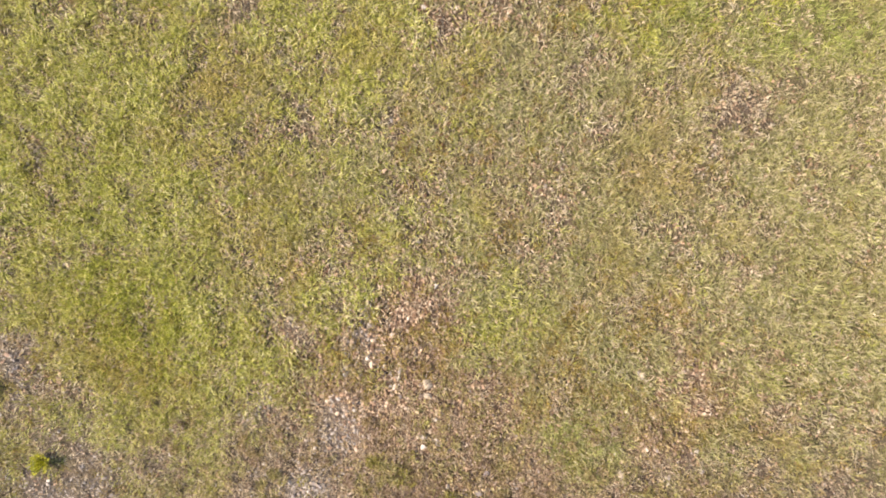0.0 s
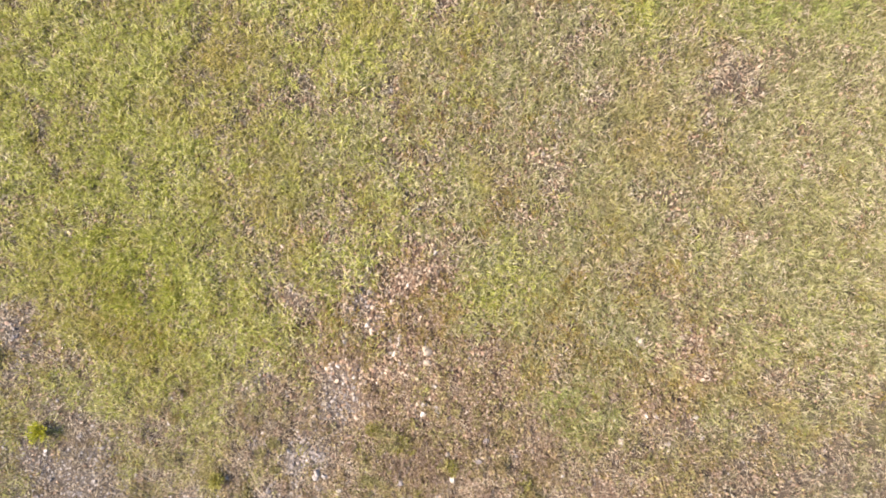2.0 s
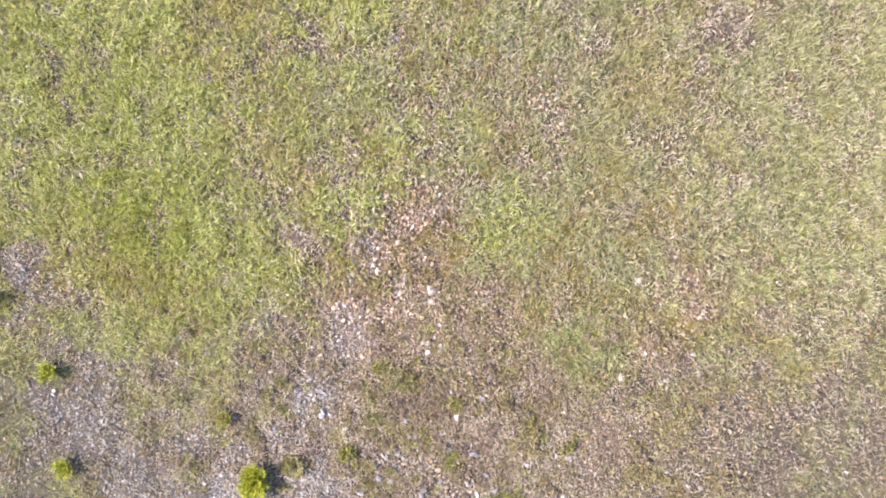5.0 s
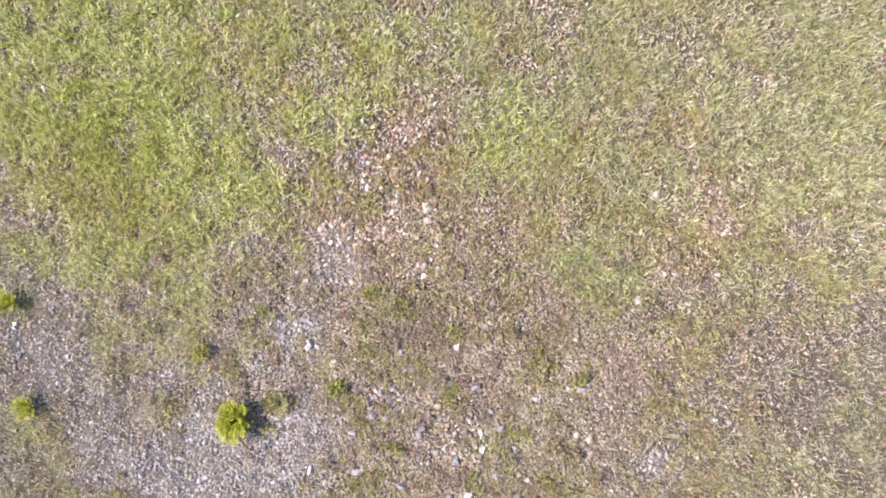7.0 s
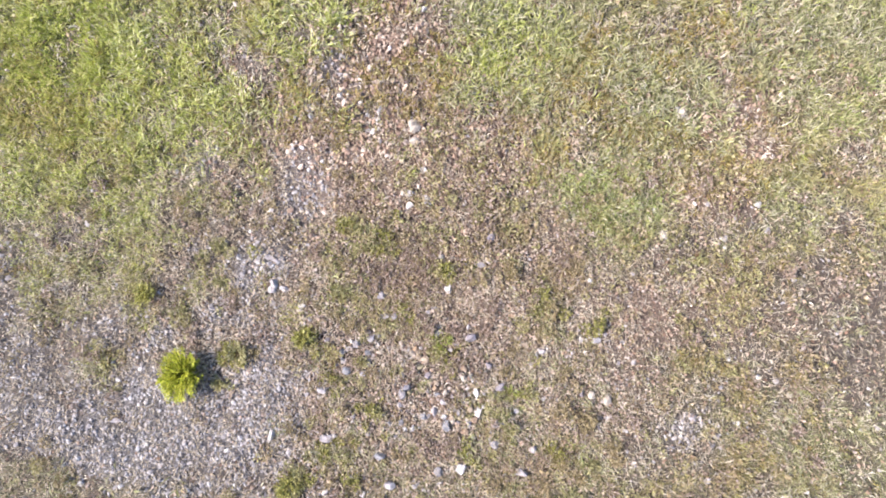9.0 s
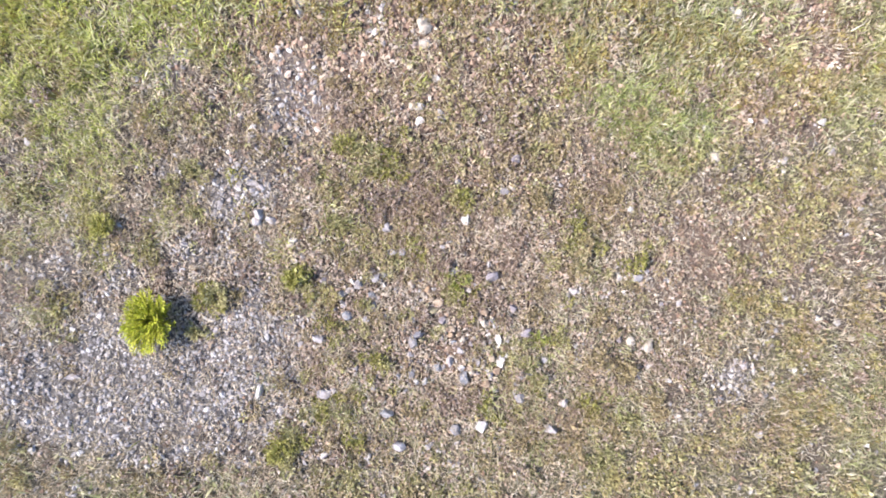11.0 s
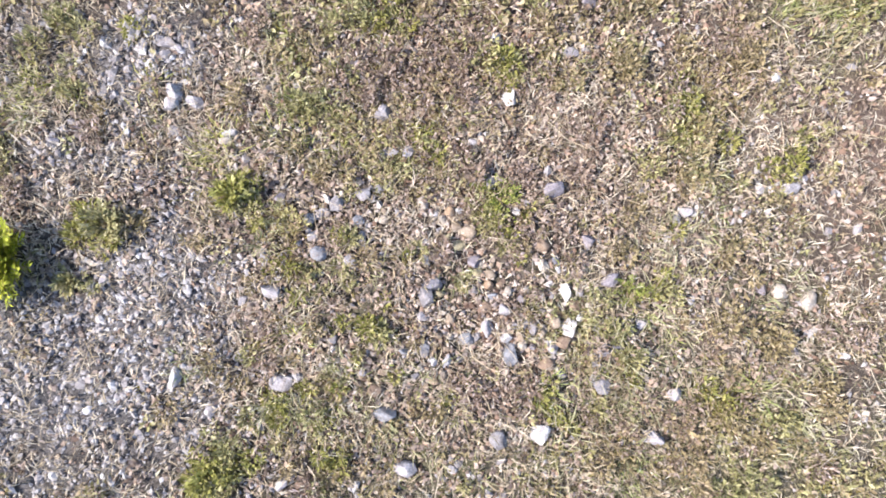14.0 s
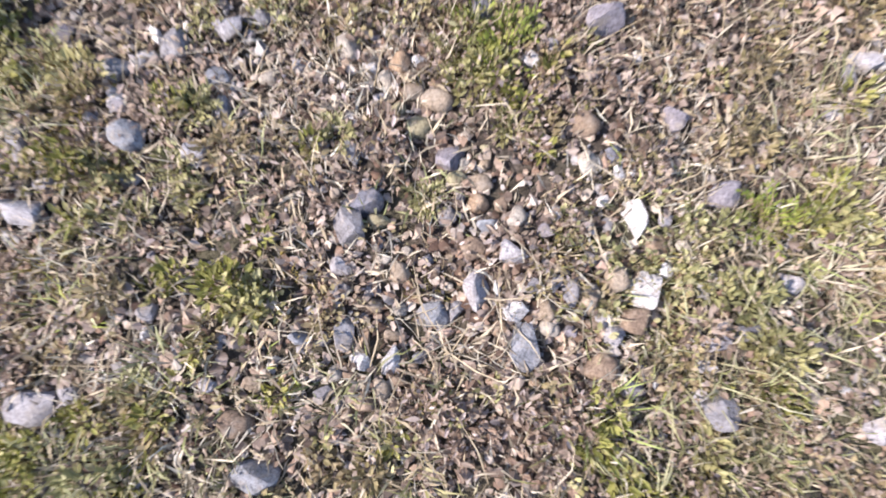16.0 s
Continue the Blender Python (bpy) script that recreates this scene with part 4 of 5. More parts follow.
tufts("thin_grass", 38000, lambda x, y: np.clip((x - 0.15) / 0.35, 0, 1) * np.clip((1.3 - y) / 0.5, 0, 1) * np.clip(0.18 + 0.8 * mounds(x, y), 0, 1) * (1 - 0.6 * np.clip(cloud(x, y, STONY), 0, 1)), 16, 0.014, 0.018, 0.045, 0.0014, 0.0028, 0.3, 1.2, THIN, "thin half-dry olive grass in low tufts")
tufts("lush_grass", 90000, lambda x, y: lush_chance(x, y) * (freshness_and_veil(x, y) < 0.5), 13, 0.015, 0.028, 0.065, 0.0022, 0.0042, 0.0, 0.85, LUSH_MAT, "longer fresh green grass in patches")
tufts("fresh_grass", 90000, lambda x, y: lush_chance(x, y) * (freshness_and_veil(x, y) >= 0.5), 13, 0.015, 0.028, 0.065, 0.0022, 0.0042, 0.0, 0.85, FRESH_LUSH, "longer bright green grass in patches")
tufts("dry_straw", 50000, straw_chance, 7, 0.018, 0.024, 0.062, 0.0028, 0.0060, 0.25, 1.25, STRAW, "bleached dead grass matted flat on the soil")


x, y = scatter(85000, lambda x, y: np.clip(straw_chance(x, y) + 0.1, 0, 1) * near(x, y), -2.0, 2.0, Y0, 1.5)
n = len(x)
blades("fine_straw", x, y, 0.012 + 0.034 * rng.random(n) ** 2, rng.uniform(0.0015, 0.0034, n), rng.uniform(0.5, 1.4, n), rng.uniform(0.0, 0.7, n), STRAW, 0.012,
       label="fine broken dead grass among stones")


x, y = scatter(15000, lambda x, y: np.clip(0.25 + 0.6 * mosaic(x, y), 0, 1) * near(x, y) * (1 - 0.8 * grey(x, y)), -2.0, 1.9, Y0, 1.5)
n = len(x)
blades("straw_strand", x, y, 0.03 + 0.09 * rng.random(n) ** 1.6, rng.uniform(0.0011, 0.0022, n), rng.uniform(0.9, 1.4, n), rng.uniform(0.0, 0.5, n), PALE_STRAW, 0.016,
       label="long thin bleached grass stems lying over the herbs", plain=False)


x, y = scatter(56000, lambda x, y: np.clip(1.2 - mounds(x, y), 0.2, 1) * np.clip((1.9 - y) / 0.6, 0, 1) * np.clip(0.62 - 0.35 * x, 0.22, 1) * (1 - 0.5 * grey(x, y)), -2.2, 2.4, Y0, 1.9)
n = len(x)
blades("bleached_straw", x, y, 0.018 + 0.034 * rng.random(n) ** 1.7, rng.uniform(0.0022, 0.0045, n), rng.uniform(0.5, 1.4, n), rng.uniform(0.0, 0.6, n), PALE_STRAW, 0.010,
       label="short bleached straw strewn between the clumps")


def flakes(name, x, y, size, material, label):
    """Small curled scraps of dead leaf."""
    n = len(x)
    turn = rng.random(n) * 2 * np.pi
    u = np.stack([np.cos(turn), np.sin(turn), rng.normal(0, 0.35, n)], 1) * size[:, None]
    v = np.stack([-np.sin(turn), np.cos(turn), rng.normal(0, 0.35, n)], 1) * (size * rng.uniform(0.3, 0.8, n))[:, None]
    c = np.stack([x, y, height(x, y) + 0.003 + 0.4 * size * rng.random(n)], 1)
    up = np.zeros((n, 3))
    up[:, 2] = size * rng.uniform(0.15, 0.7, n)
    verts = np.stack([c - u, c - u * 0.35 - v + up, c + u * 0.4 - v * 0.8 + up * 0.6, c + u, c + u * 0.3 + v * 0.9 + up, c - u * 0.45 + v * 0.7 + up * 0.5], 1)
    verts = (verts + rng.normal(0, 0.12, verts.shape) * size[:, None, None]).reshape(-1, 3)
    tris = ((np.arange(n) * 6)[:, None] + np.array([[0, 1, 5, 1, 4, 5, 1, 2, 4, 2, 3, 4]])).reshape(-1, 3)
    return tagged(new(name, raw_mesh(name, verts, tris, material)), label, "litter", kind="stuff")


x, y = scatter(115000, lambda x, y: litter_chance(x, y) * inside(x, y))
flakes("leaf_litter", x, y, (0.0060 + 0.0100 * rng.random(len(x)) ** 1.7) * np.clip(0.72 + 0.28 * (y - 0.9) / 0.5, 0.72, 1), LITTER, "scraps of brown dead leaves on soil")
x, y = scatter(45000, lambda x, y: litter_chance(x, y) * close(x, y), -1.7, 1.6, Y0, 1.3)
flakes("fine_litter", x, y, 0.003 + 0.007 * rng.random(len(x)) ** 1.4, LITTER, "crumbs of dead leaf and bark on soil")


x, y = scatter(46000, lambda x, y: np.clip(1.7 - np.hypot((x + 0.15) / 0.85, (y - 0.22) / 0.50), 0, 1) * np.clip(0.20 + 0.5 * (1 - mounds(x, y)), 0, 1) * np.clip(1 - 0.6 * grey(x, y), 0, 1), -1.6, 1.3, Y0, 1.1)
flakes("pale_scrap", x, y, 0.004 + 0.007 * rng.random(len(x)) ** 1.5, PALE_SCRAP, "crumpled grey-brown scraps of dead leaves")


# ---- leafy herbs of the low ground ----
def sprigs(name, x, y, wide, tall, leaf, material, label):
    """Small leafy herbs: folded, pointed leaves that stand out from a short stem at all heights."""
    fine = np.clip(1.7 - np.hypot((x - 0.15) / 0.85, (y - 0.15) / 0.50), 0, 1)
    k = (rng.integers(8, 17, len(x)) * (1 + 0.9 * fine)).astype(int)
    i = np.repeat(np.arange(len(x)), k)
    n = len(i)
    a, out = rng.random(n) * 2 * np.pi, np.sqrt(rng.random(n))
    rise = rng.random(n) * np.sqrt(np.clip(1.05 - out ** 2, 0.05, 1))
    px, py = x[i] + wide[i] * out * np.cos(a), y[i] + wide[i] * out * np.sin(a)
    root = np.stack([px, py, height(px, py) + 0.002 + tall[i] * rise], 1)
    turn, up = a + rng.normal(0, 0.8, n), rng.normal(0.5, 0.55, n)
    size = leaf[i] * rng.uniform(0.45, 1.2, n) * (1 - 0.38 * fine[i])
    way = np.stack([np.cos(turn) * np.cos(up), np.sin(turn) * np.cos(up), np.sin(up)], 1) * size[:, None]
    side = np.stack([-np.sin(turn), np.cos(turn), rng.normal(0, 0.35, n)], 1) * (size * rng.uniform(0.12, 0.30, n))[:, None]
    fold = np.zeros((n, 3))
    fold[:, 2] = size * rng.uniform(0.02, 0.14, n)
    sag = np.zeros((n, 3))
    sag[:, 2] = -size * rng.uniform(0.0, 0.35, n)
    verts = np.stack([root, root + way * 0.35 - side + fold, root + way * 0.35 + side + fold, root + way * 0.5, root + way * 0.72 - side * 0.75 + fold * 0.7 + sag * 0.4,
                      root + way * 0.72 + side * 0.75 + fold * 0.7 + sag * 0.4, root + way + sag], 1).reshape(-1, 3)
    tris = ((np.arange(n) * 7)[:, None] + np.array([[0, 3, 1, 0, 2, 3, 1, 3, 4, 3, 2, 5, 3, 6, 4, 3, 5, 6]])).reshape(-1, 3)
    return tagged(new(name, raw_mesh(name, verts, tris, material)), label, "herb", kind="stuff")


x, y = scatter(35000, herb_chance, -2.4, 2.5, Y0, 1.8)
kind_of = 0.7 * value_noise(x, y, 0.22, 31) + 0.5 * rng.random(len(x)) - 0.05 * x
for name, low, high, material, label in (("green_sprig", -1, 0.47, MOSS, "low olive-green leafy herbs in clumps"), ("brown_sprig", 0.47, 0.70, HERB, "half-dry olive-brown leafy herbs in clumps"),
                                         ("dry_sprig", 0.70, 9, DRY_HERB, "withered ochre-brown leafy herbs in clumps")):
    own = (kind_of >= low) & (kind_of < high)
    n = int(own.sum())
    wide = rng.uniform(0.010, 0.026, n)
    sprigs(name, x[own], y[own], wide, wide * rng.uniform(1.0, 2.4, n), rng.uniform(0.010, 0.023, n), material, label)


# ---- gravel ----
SMALL, SMALL_F = round_body(1)
CHIP = np.array([(1, 0, 0), (-1, 0, 0), (0, 1, 0), (0, -1, 0), (0, 0, 1), (0, 0, -1.0)])
CHIP_F = np.array([(0, 2, 4), (2, 1, 4), (1, 3, 4), (3, 0, 4), (2, 0, 5), (1, 2, 5), (3, 1, 5), (0, 3, 5)])


def pebbles(name, x, y, size, sunk, label, shape, faces, material):
    n = len(x)
    v = np.repeat(shape[None], n, 0) * rng.uniform(0.72, 1.22, (n, len(shape), 1)) + rng.normal(0, 0.08, (n, len(shape), 3))
    v = v * np.stack([rng.uniform(0.8, 1.35, n), rng.uniform(0.6, 1.0, n), rng.uniform(0.35, 0.75, n)], 1)[:, None, :] * size[:, None, None]
    tilt, turn = rng.normal(0, 0.35, n), rng.random(n) * 2 * np.pi
    c, s = np.cos(tilt)[:, None], np.sin(tilt)[:, None]
    px, pz = v[..., 0] * c + v[..., 2] * s, -v[..., 0] * s + v[..., 2] * c
    c, s = np.cos(turn)[:, None], np.sin(turn)[:, None]
    wx, wy = px * c - v[..., 1] * s, px * s + v[..., 1] * c
    z = height(x, y) + size * sunk
    verts = np.stack([wx + x[:, None], wy + y[:, None], pz + z[:, None]], 2).reshape(-1, 3)
    tris = (np.arange(n)[:, None, None] * len(shape) + faces[None]).reshape(-1, 3)
    return tagged(new(name, raw_mesh(name, verts, tris, material)), label, "gravel", kind="stuff")


def warm(x, y):
    green, lush, gravel, rust = fields(x, y)
    return np.clip(rust * (0.25 + gravel) * 1.2 + 0.22 * gravel * np.clip((y - 0.7) / 0.4, 0, 1), 0, 1)


x, y = scatter(38000, lambda x, y: np.clip(grey(x, y) * 0.8 + 0.010 + 0.035 * np.clip((1.5 - y) / 0.6, 0, 1) * (1 - mounds(x, y)), 0, 1))
pebbles("gravel", x, y, (0.0060 + 0.011 * rng.random(len(x)) ** 2.6), 0.15, "grey and cream gravel stones in bare patches", SMALL, SMALL_F, GREY_GRAVEL)
x, y = scatter(120000, lambda x, y: np.clip(grey(x, y) * 0.90 + 0.006 + 0.025 * (1 - mosaic(x, y)) * close(x, y), 0, 1))
pebbles("gravel_chips", x, y, 0.0048 + 0.0075 * rng.random(len(x)) ** 1.6, 0.25, "crushed grey stone chips covering bare soil", CHIP, CHIP_F, GREY_GRAVEL)
x, y = scatter(27000, warm)
pebbles("warm_gravel", x, y, (0.008 + 0.012 * rng.random(len(x)) ** 2.0) * np.clip(0.65 + 0.35 * (y - 0.8) / 0.4, 0.65, 1), 0.2, "pinkish tan gravel stones in worn patches", SMALL, SMALL_F, WARM_GRAVEL)
x, y = scatter(45000, lambda x, y: close(x, y) * (0.03 + 0.14 * (1 - mosaic(x, y)) * np.clip(1 - 0.6 * cloud(x, y, STONY), 0, 1) + 0.6 * grey(x, y) + 0.12 * np.clip((-0.05 - x) / 0.35, 0, 1) * (1 - 0.8 * mounds(x, y))), -1.7, 1.6, Y0, 1.3)
pebbles("fine_gravel", x, y, 0.003 + 0.007 * rng.random(len(x)) ** 2, 0.3, "fine stone chips among straw", CHIP, CHIP_F, GREY_GRAVEL)

def rubble(share):
    return lambda x, y: share * np.clip(cloud(x, y, STONY), 0, 1)


x, y = scatter(9000, rubble(0.13), -1.7, 1.6, Y0, 1.3)
pebbles("rubble", x, y, 0.005 + 0.009 * rng.random(len(x)) ** 1.8, 0.3, "tan and pinkish rubble between larger stones", SMALL, SMALL_F, WARM_GRAVEL)
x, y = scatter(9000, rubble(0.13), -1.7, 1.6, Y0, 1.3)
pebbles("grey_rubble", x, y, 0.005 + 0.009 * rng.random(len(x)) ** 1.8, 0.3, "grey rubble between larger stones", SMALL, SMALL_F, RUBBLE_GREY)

# ---- herbs ----
MOSSY_AT = [
    (-0.534, 0.330, 0.031), (-0.349, 0.288, 0.025), (-0.451, 0.184, 0.034), (-0.442, 0.130, 0.025), (0.114, 0.265, 0.034), (-0.002, 0.078, 0.025),
    (-0.313, 0.043, 0.023), (-0.298, -0.026, 0.025), (-0.413, -0.111, 0.031), (-0.320, -0.140, 0.025), (-0.468, -0.182, 0.042), (-0.365, -0.204, 0.025),
    (-0.199, -0.090, 0.020), (-0.041, -0.135, 0.020), (-0.209, 0.115, 0.017), (-0.150, 0.219, 0.020), (0.084, 0.331, 0.031), (0.219, -0.157, 0.034),
    (0.273, -0.200, 0.031), (0.525, 0.154, 0.034), (0.562, 0.317, 0.034), (0.364, -0.049, 0.025), (0.439, -0.089, 0.025), (0.175, 0.333, 0.025),
    (-0.969, 0.297, 0.055), (-0.620, 0.367, 0.047), (-0.207, 0.880, 0.059), (-0.225, 0.033, 0.034), (-0.625, -0.329, 0.059), (-0.360, -0.312, 0.044),
    (0.649, -0.135, 0.047), (0.599, 0.604, 0.059), (-0.395, 0.910, 0.052), (-0.839, 0.848, 0.052), (0.109, 0.715, 0.047),
    (0.829, 0.473, 0.047), (-0.122, 0.507, 0.039),
]
OLIVE_AT = [
    (-0.440, 0.601, 0.065), (-0.341, 0.718, 0.039), (-0.586, 0.350, 0.038), (-0.313, 0.263, 0.036), (-0.402, 0.187, 0.034), (-0.421, 0.129, 0.032),
    (-0.539, -0.198, 0.044), (-0.413, -0.217, 0.063), (-0.605, -0.302, 0.056), (-0.228, 0.028, 0.045), (0.084, 0.363, 0.060), (0.462, 0.487, 0.049),
    (0.354, 0.091, 0.055), (0.434, -0.004, 0.083), (0.542, 0.147, 0.042), (0.850, -0.163, 0.058), (-0.952, 0.121, 0.036), (-0.336, 0.828, 0.063),
    (-0.188, 0.812, 0.057), (0.124, 0.884, 0.050), (-1.047, 0.816, 0.075), (-1.028, 0.659, 0.060), (-1.211, 0.501, 0.059), (-0.634, -0.353, 0.067),
    (0.738, -0.369, 0.084),
]
HERB_AT = [
    (-0.628, 0.595, 0.038), (-0.975, 0.592, 0.043), (-0.869, 0.289, 0.049), (-0.697, 0.280, 0.037), (-0.636, -0.082, 0.037), (-0.606, -0.122, 0.031),
    (-0.654, -0.016, 0.018), (-0.268, -0.025, 0.026), (0.186, 0.508, 0.035), (0.600, 0.599, 0.058), (0.564, 0.447, 0.050), (-0.374, 0.452, 0.052),
    (-0.438, 0.487, 0.038), (-0.101, -0.188, 0.039), (0.481, -0.324, 0.041), (-0.333, -0.093, 0.045), (-0.442, -0.302, 0.044), (0.647, -0.175, 0.056),
    (0.753, -0.237, 0.042), (-0.472, -0.014, 0.032), (0.366, 0.223, 0.041), (0.445, 0.341, 0.042), (0.691, 0.230, 0.050), (-0.287, -0.289, 0.045),
    (-0.185, -0.332, 0.038), (0.608, 0.745, 0.052), (0.415, 0.722, 0.067), 
    (0.812, 0.004, 0.068), (0.938, -0.117, 0.060), (0.668, 0.053, 0.050), (0.252, 0.847, 0.050), (0.735, 0.795, 0.069), (-0.450, 0.758, 0.055),
]
DRY_AT = [
    (-0.212, 0.711, 0.067), (-0.103, 0.480, 0.040), (-0.037, 0.476, 0.047), (-0.062, 0.414, 0.034), (0.042, 0.479, 0.047), (0.148, 0.433, 0.041),
    (0.233, 0.207, 0.055), (0.307, 0.476, 0.049), (0.010, 0.648, 0.055), (-0.262, 0.625, 0.039), (0.005, -0.145, 0.053), (0.177, -0.144, 0.054),
    (0.084, -0.117, 0.040), (-0.126, 0.262, 0.027), (-0.166, 0.386, 0.033), (0.244, 0.311, 0.041), (-0.340, 0.683, 0.032), (-0.077, 0.730, 0.065),
    (-0.587, 0.811, 0.047), (0.030, 0.836, 0.058), (0.356, 0.572, 0.059), (0.192, 0.712, 0.050),
]


def herbs(name, spots, material, label, seed, loose=True):
    """Rounded hummocks of small narrow leaves; spots: x, y, radius. With loose off it returns the arrays."""
    r = np.random.default_rng(seed)
    x, y, wide = np.array(spots).T
    for sx, sy, sr in STONES_AT:
        clear = np.hypot(x - sx, y - sy) > 0.8 * sr + 0.45 * wide
        x, y, wide = x[clear], y[clear], wide[clear]
    tall = np.clip(wide * r.uniform(1.0, 2.0, len(x)), 0.018, 0.055)
    count = (r.uniform(90, 140, len(x)) * (wide / 0.030) ** 1.7).astype(int)
    i = np.repeat(np.arange(len(x)), count)
    n = len(i)
    out, a = np.sqrt(r.random(n)), r.random(n) * 2 * np.pi
    lobes = 1 + 0.35 * np.sin(3 * a + i * 1.7) * out
    px, py = x[i] + wide[i] * out * lobes * np.cos(a), y[i] + wide[i] * out * lobes * np.sin(a)
    pz = height(px, py) + 0.002 + tall[i] * np.sqrt(np.clip(1.02 - out ** 2, 0, 1)) * r.uniform(0.2, 1.0, n)
    turn, size = a + r.normal(0, 0.8, n), r.uniform(0.007, 0.018, n)
    way = np.stack([np.cos(turn) * (0.3 + out), np.sin(turn) * (0.3 + out), r.normal(0.55, 0.45, n)], 1)
    way = way / np.linalg.norm(way, axis=1)[:, None] * size[:, None]
    side = np.stack([-np.sin(turn), np.cos(turn), r.normal(0, 0.5, n)], 1) * (size * r.uniform(0.12, 0.21, n))[:, None]
    root = np.stack([px, py, pz], 1)
    fold = np.zeros((n, 3))
    fold[:, 2] = size * r.uniform(0.02, 0.14, n)
    verts = np.stack([root, root + way * 0.35 - side + fold, root + way * 0.35 + side + fold, root + way * 0.5, root + way * 0.72 - side * 0.75 + fold * 0.5,
                      root + way * 0.72 + side * 0.75 + fold * 0.5, root + way], 1).reshape(-1, 3)
    tris = ((np.arange(n) * 7)[:, None] + np.array([[0, 3, 1, 0, 2, 3, 1, 3, 4, 3, 2, 5, 3, 6, 4, 3, 5, 6]])).reshape(-1, 3)
    if loose:
        return tagged(new(name, raw_mesh(name, verts, tris, material)), label, "herb", kind="stuff")
    return verts, tris


def loose_spots():
    """Further hummocks between the known ones, fewer on gravel."""
    gx, gy = np.meshgrid(np.arange(-1.9, 1.9, 0.075), np.arange(-0.9, 1.35, 0.075))
    x, y = gx.ravel() + rng.normal(0, 0.026, gx.size), gy.ravel() + rng.normal(0, 0.026, gx.size)
    green, lush, gravel, rust = fields(x, y)
    want = (0.12 + 0.75 * mounds(x, y)) * np.clip(1 - 0.95 * gravel, 0.05, 1) * np.clip(1 - 0.5 * cloud(x, y, STONY), 0.3, 1) * (1 - 0.4 * np.clip((x - 0.5) / 0.4, 0, 1))
    keep = rng.random(gx.size) < want
    for sx, sy, sr in OLIVE_AT + HERB_AT + DRY_AT + MOSSY_AT:
        keep &= np.hypot(x - sx, y - sy) > sr
    return [(p, q, chance.uniform(0.012, 0.034)) for p, q in zip(x[keep], y[keep])]


def broken_up(spots):
    """A wide patch is several hummocks grown together."""
    parts_ = []
    for x, y, r in spots:
        for k in range(max(1, round(r / 0.011))):
            parts_.append((x + chance.gauss(0, 0.55) * r, y + chance.gauss(0, 0.55) * r, min(r * chance.uniform(0.22, 0.6), 0.030)))
    return parts_


def hummock(spot, material, label, seed):
    """One plant: an empty at its foot and a leafy tuft for each lobe."""
    foot = np.array([spot[0], spot[1], float(height(np.array([spot[0]]), np.array([spot[1]]))[0])])
    tufts_ = []
    for k, lobe in enumerate(broken_up([spot])):
        verts, tris = herbs("tuft", [lobe], material, "", seed + k, False)
        if len(tris):
            tufts_.append((verts - foot, tris))
    if not tufts_:
        return
    root = new("herb_hummock")
    root.empty_display_size = 0.03
    root.matrix_world = pose(*foot)
    for verts, tris in tufts_:
        ob = new("tuft", raw_mesh("tuft", verts, tris, material))
        ob.parent = root
    tagged(root, label, "herb", "herb hummocks")


loose = loose_spots()
kinds = [chance.random() for q in loose]
herbs("olive_herb", [q for q, k in zip(loose, kinds) if k < 0.2], MOSS, "scattered small tufts of olive-green creeping herb", 61)
herbs("creeping_herb", [q for q, k in zip(loose, kinds) if 0.2 <= k < 0.65], HERB, "scattered tufts of half-dry olive-brown herb", 62)
herbs("dry_herb", [q for q, k in zip(loose, kinds) if k >= 0.65], DRY_HERB, "scattered tufts of withered ochre-brown herb", 63)
for known, material, label in (([(x, y, 1.3 * r) for x, y, r in MOSSY_AT], TUFT, "yellow-green leafy herb tuft between stones"), (OLIVE_AT, MOSS, "olive-green creeping herb in a rounded hummock"), (HERB_AT, HERB, "half-dry olive-brown creeping herb hummock in straw"),
                               (DRY_AT, DRY_HERB, "withered ochre-brown herb hummock among straw")):
    for k, spot in enumerate(known):
        size = "small " if spot[2] < 0.036 else ("broad " if spot[2] > 0.060 else "")
        hummock(spot, material, size + label, 700 + 40 * k)


# ---- plants ----
def part(name, verts, tris, material, parent, label=""):
    ob = new(name, raw_mesh(name, verts, tris, material))
    ob.parent = parent
    return tagged(ob, label) if label else ob


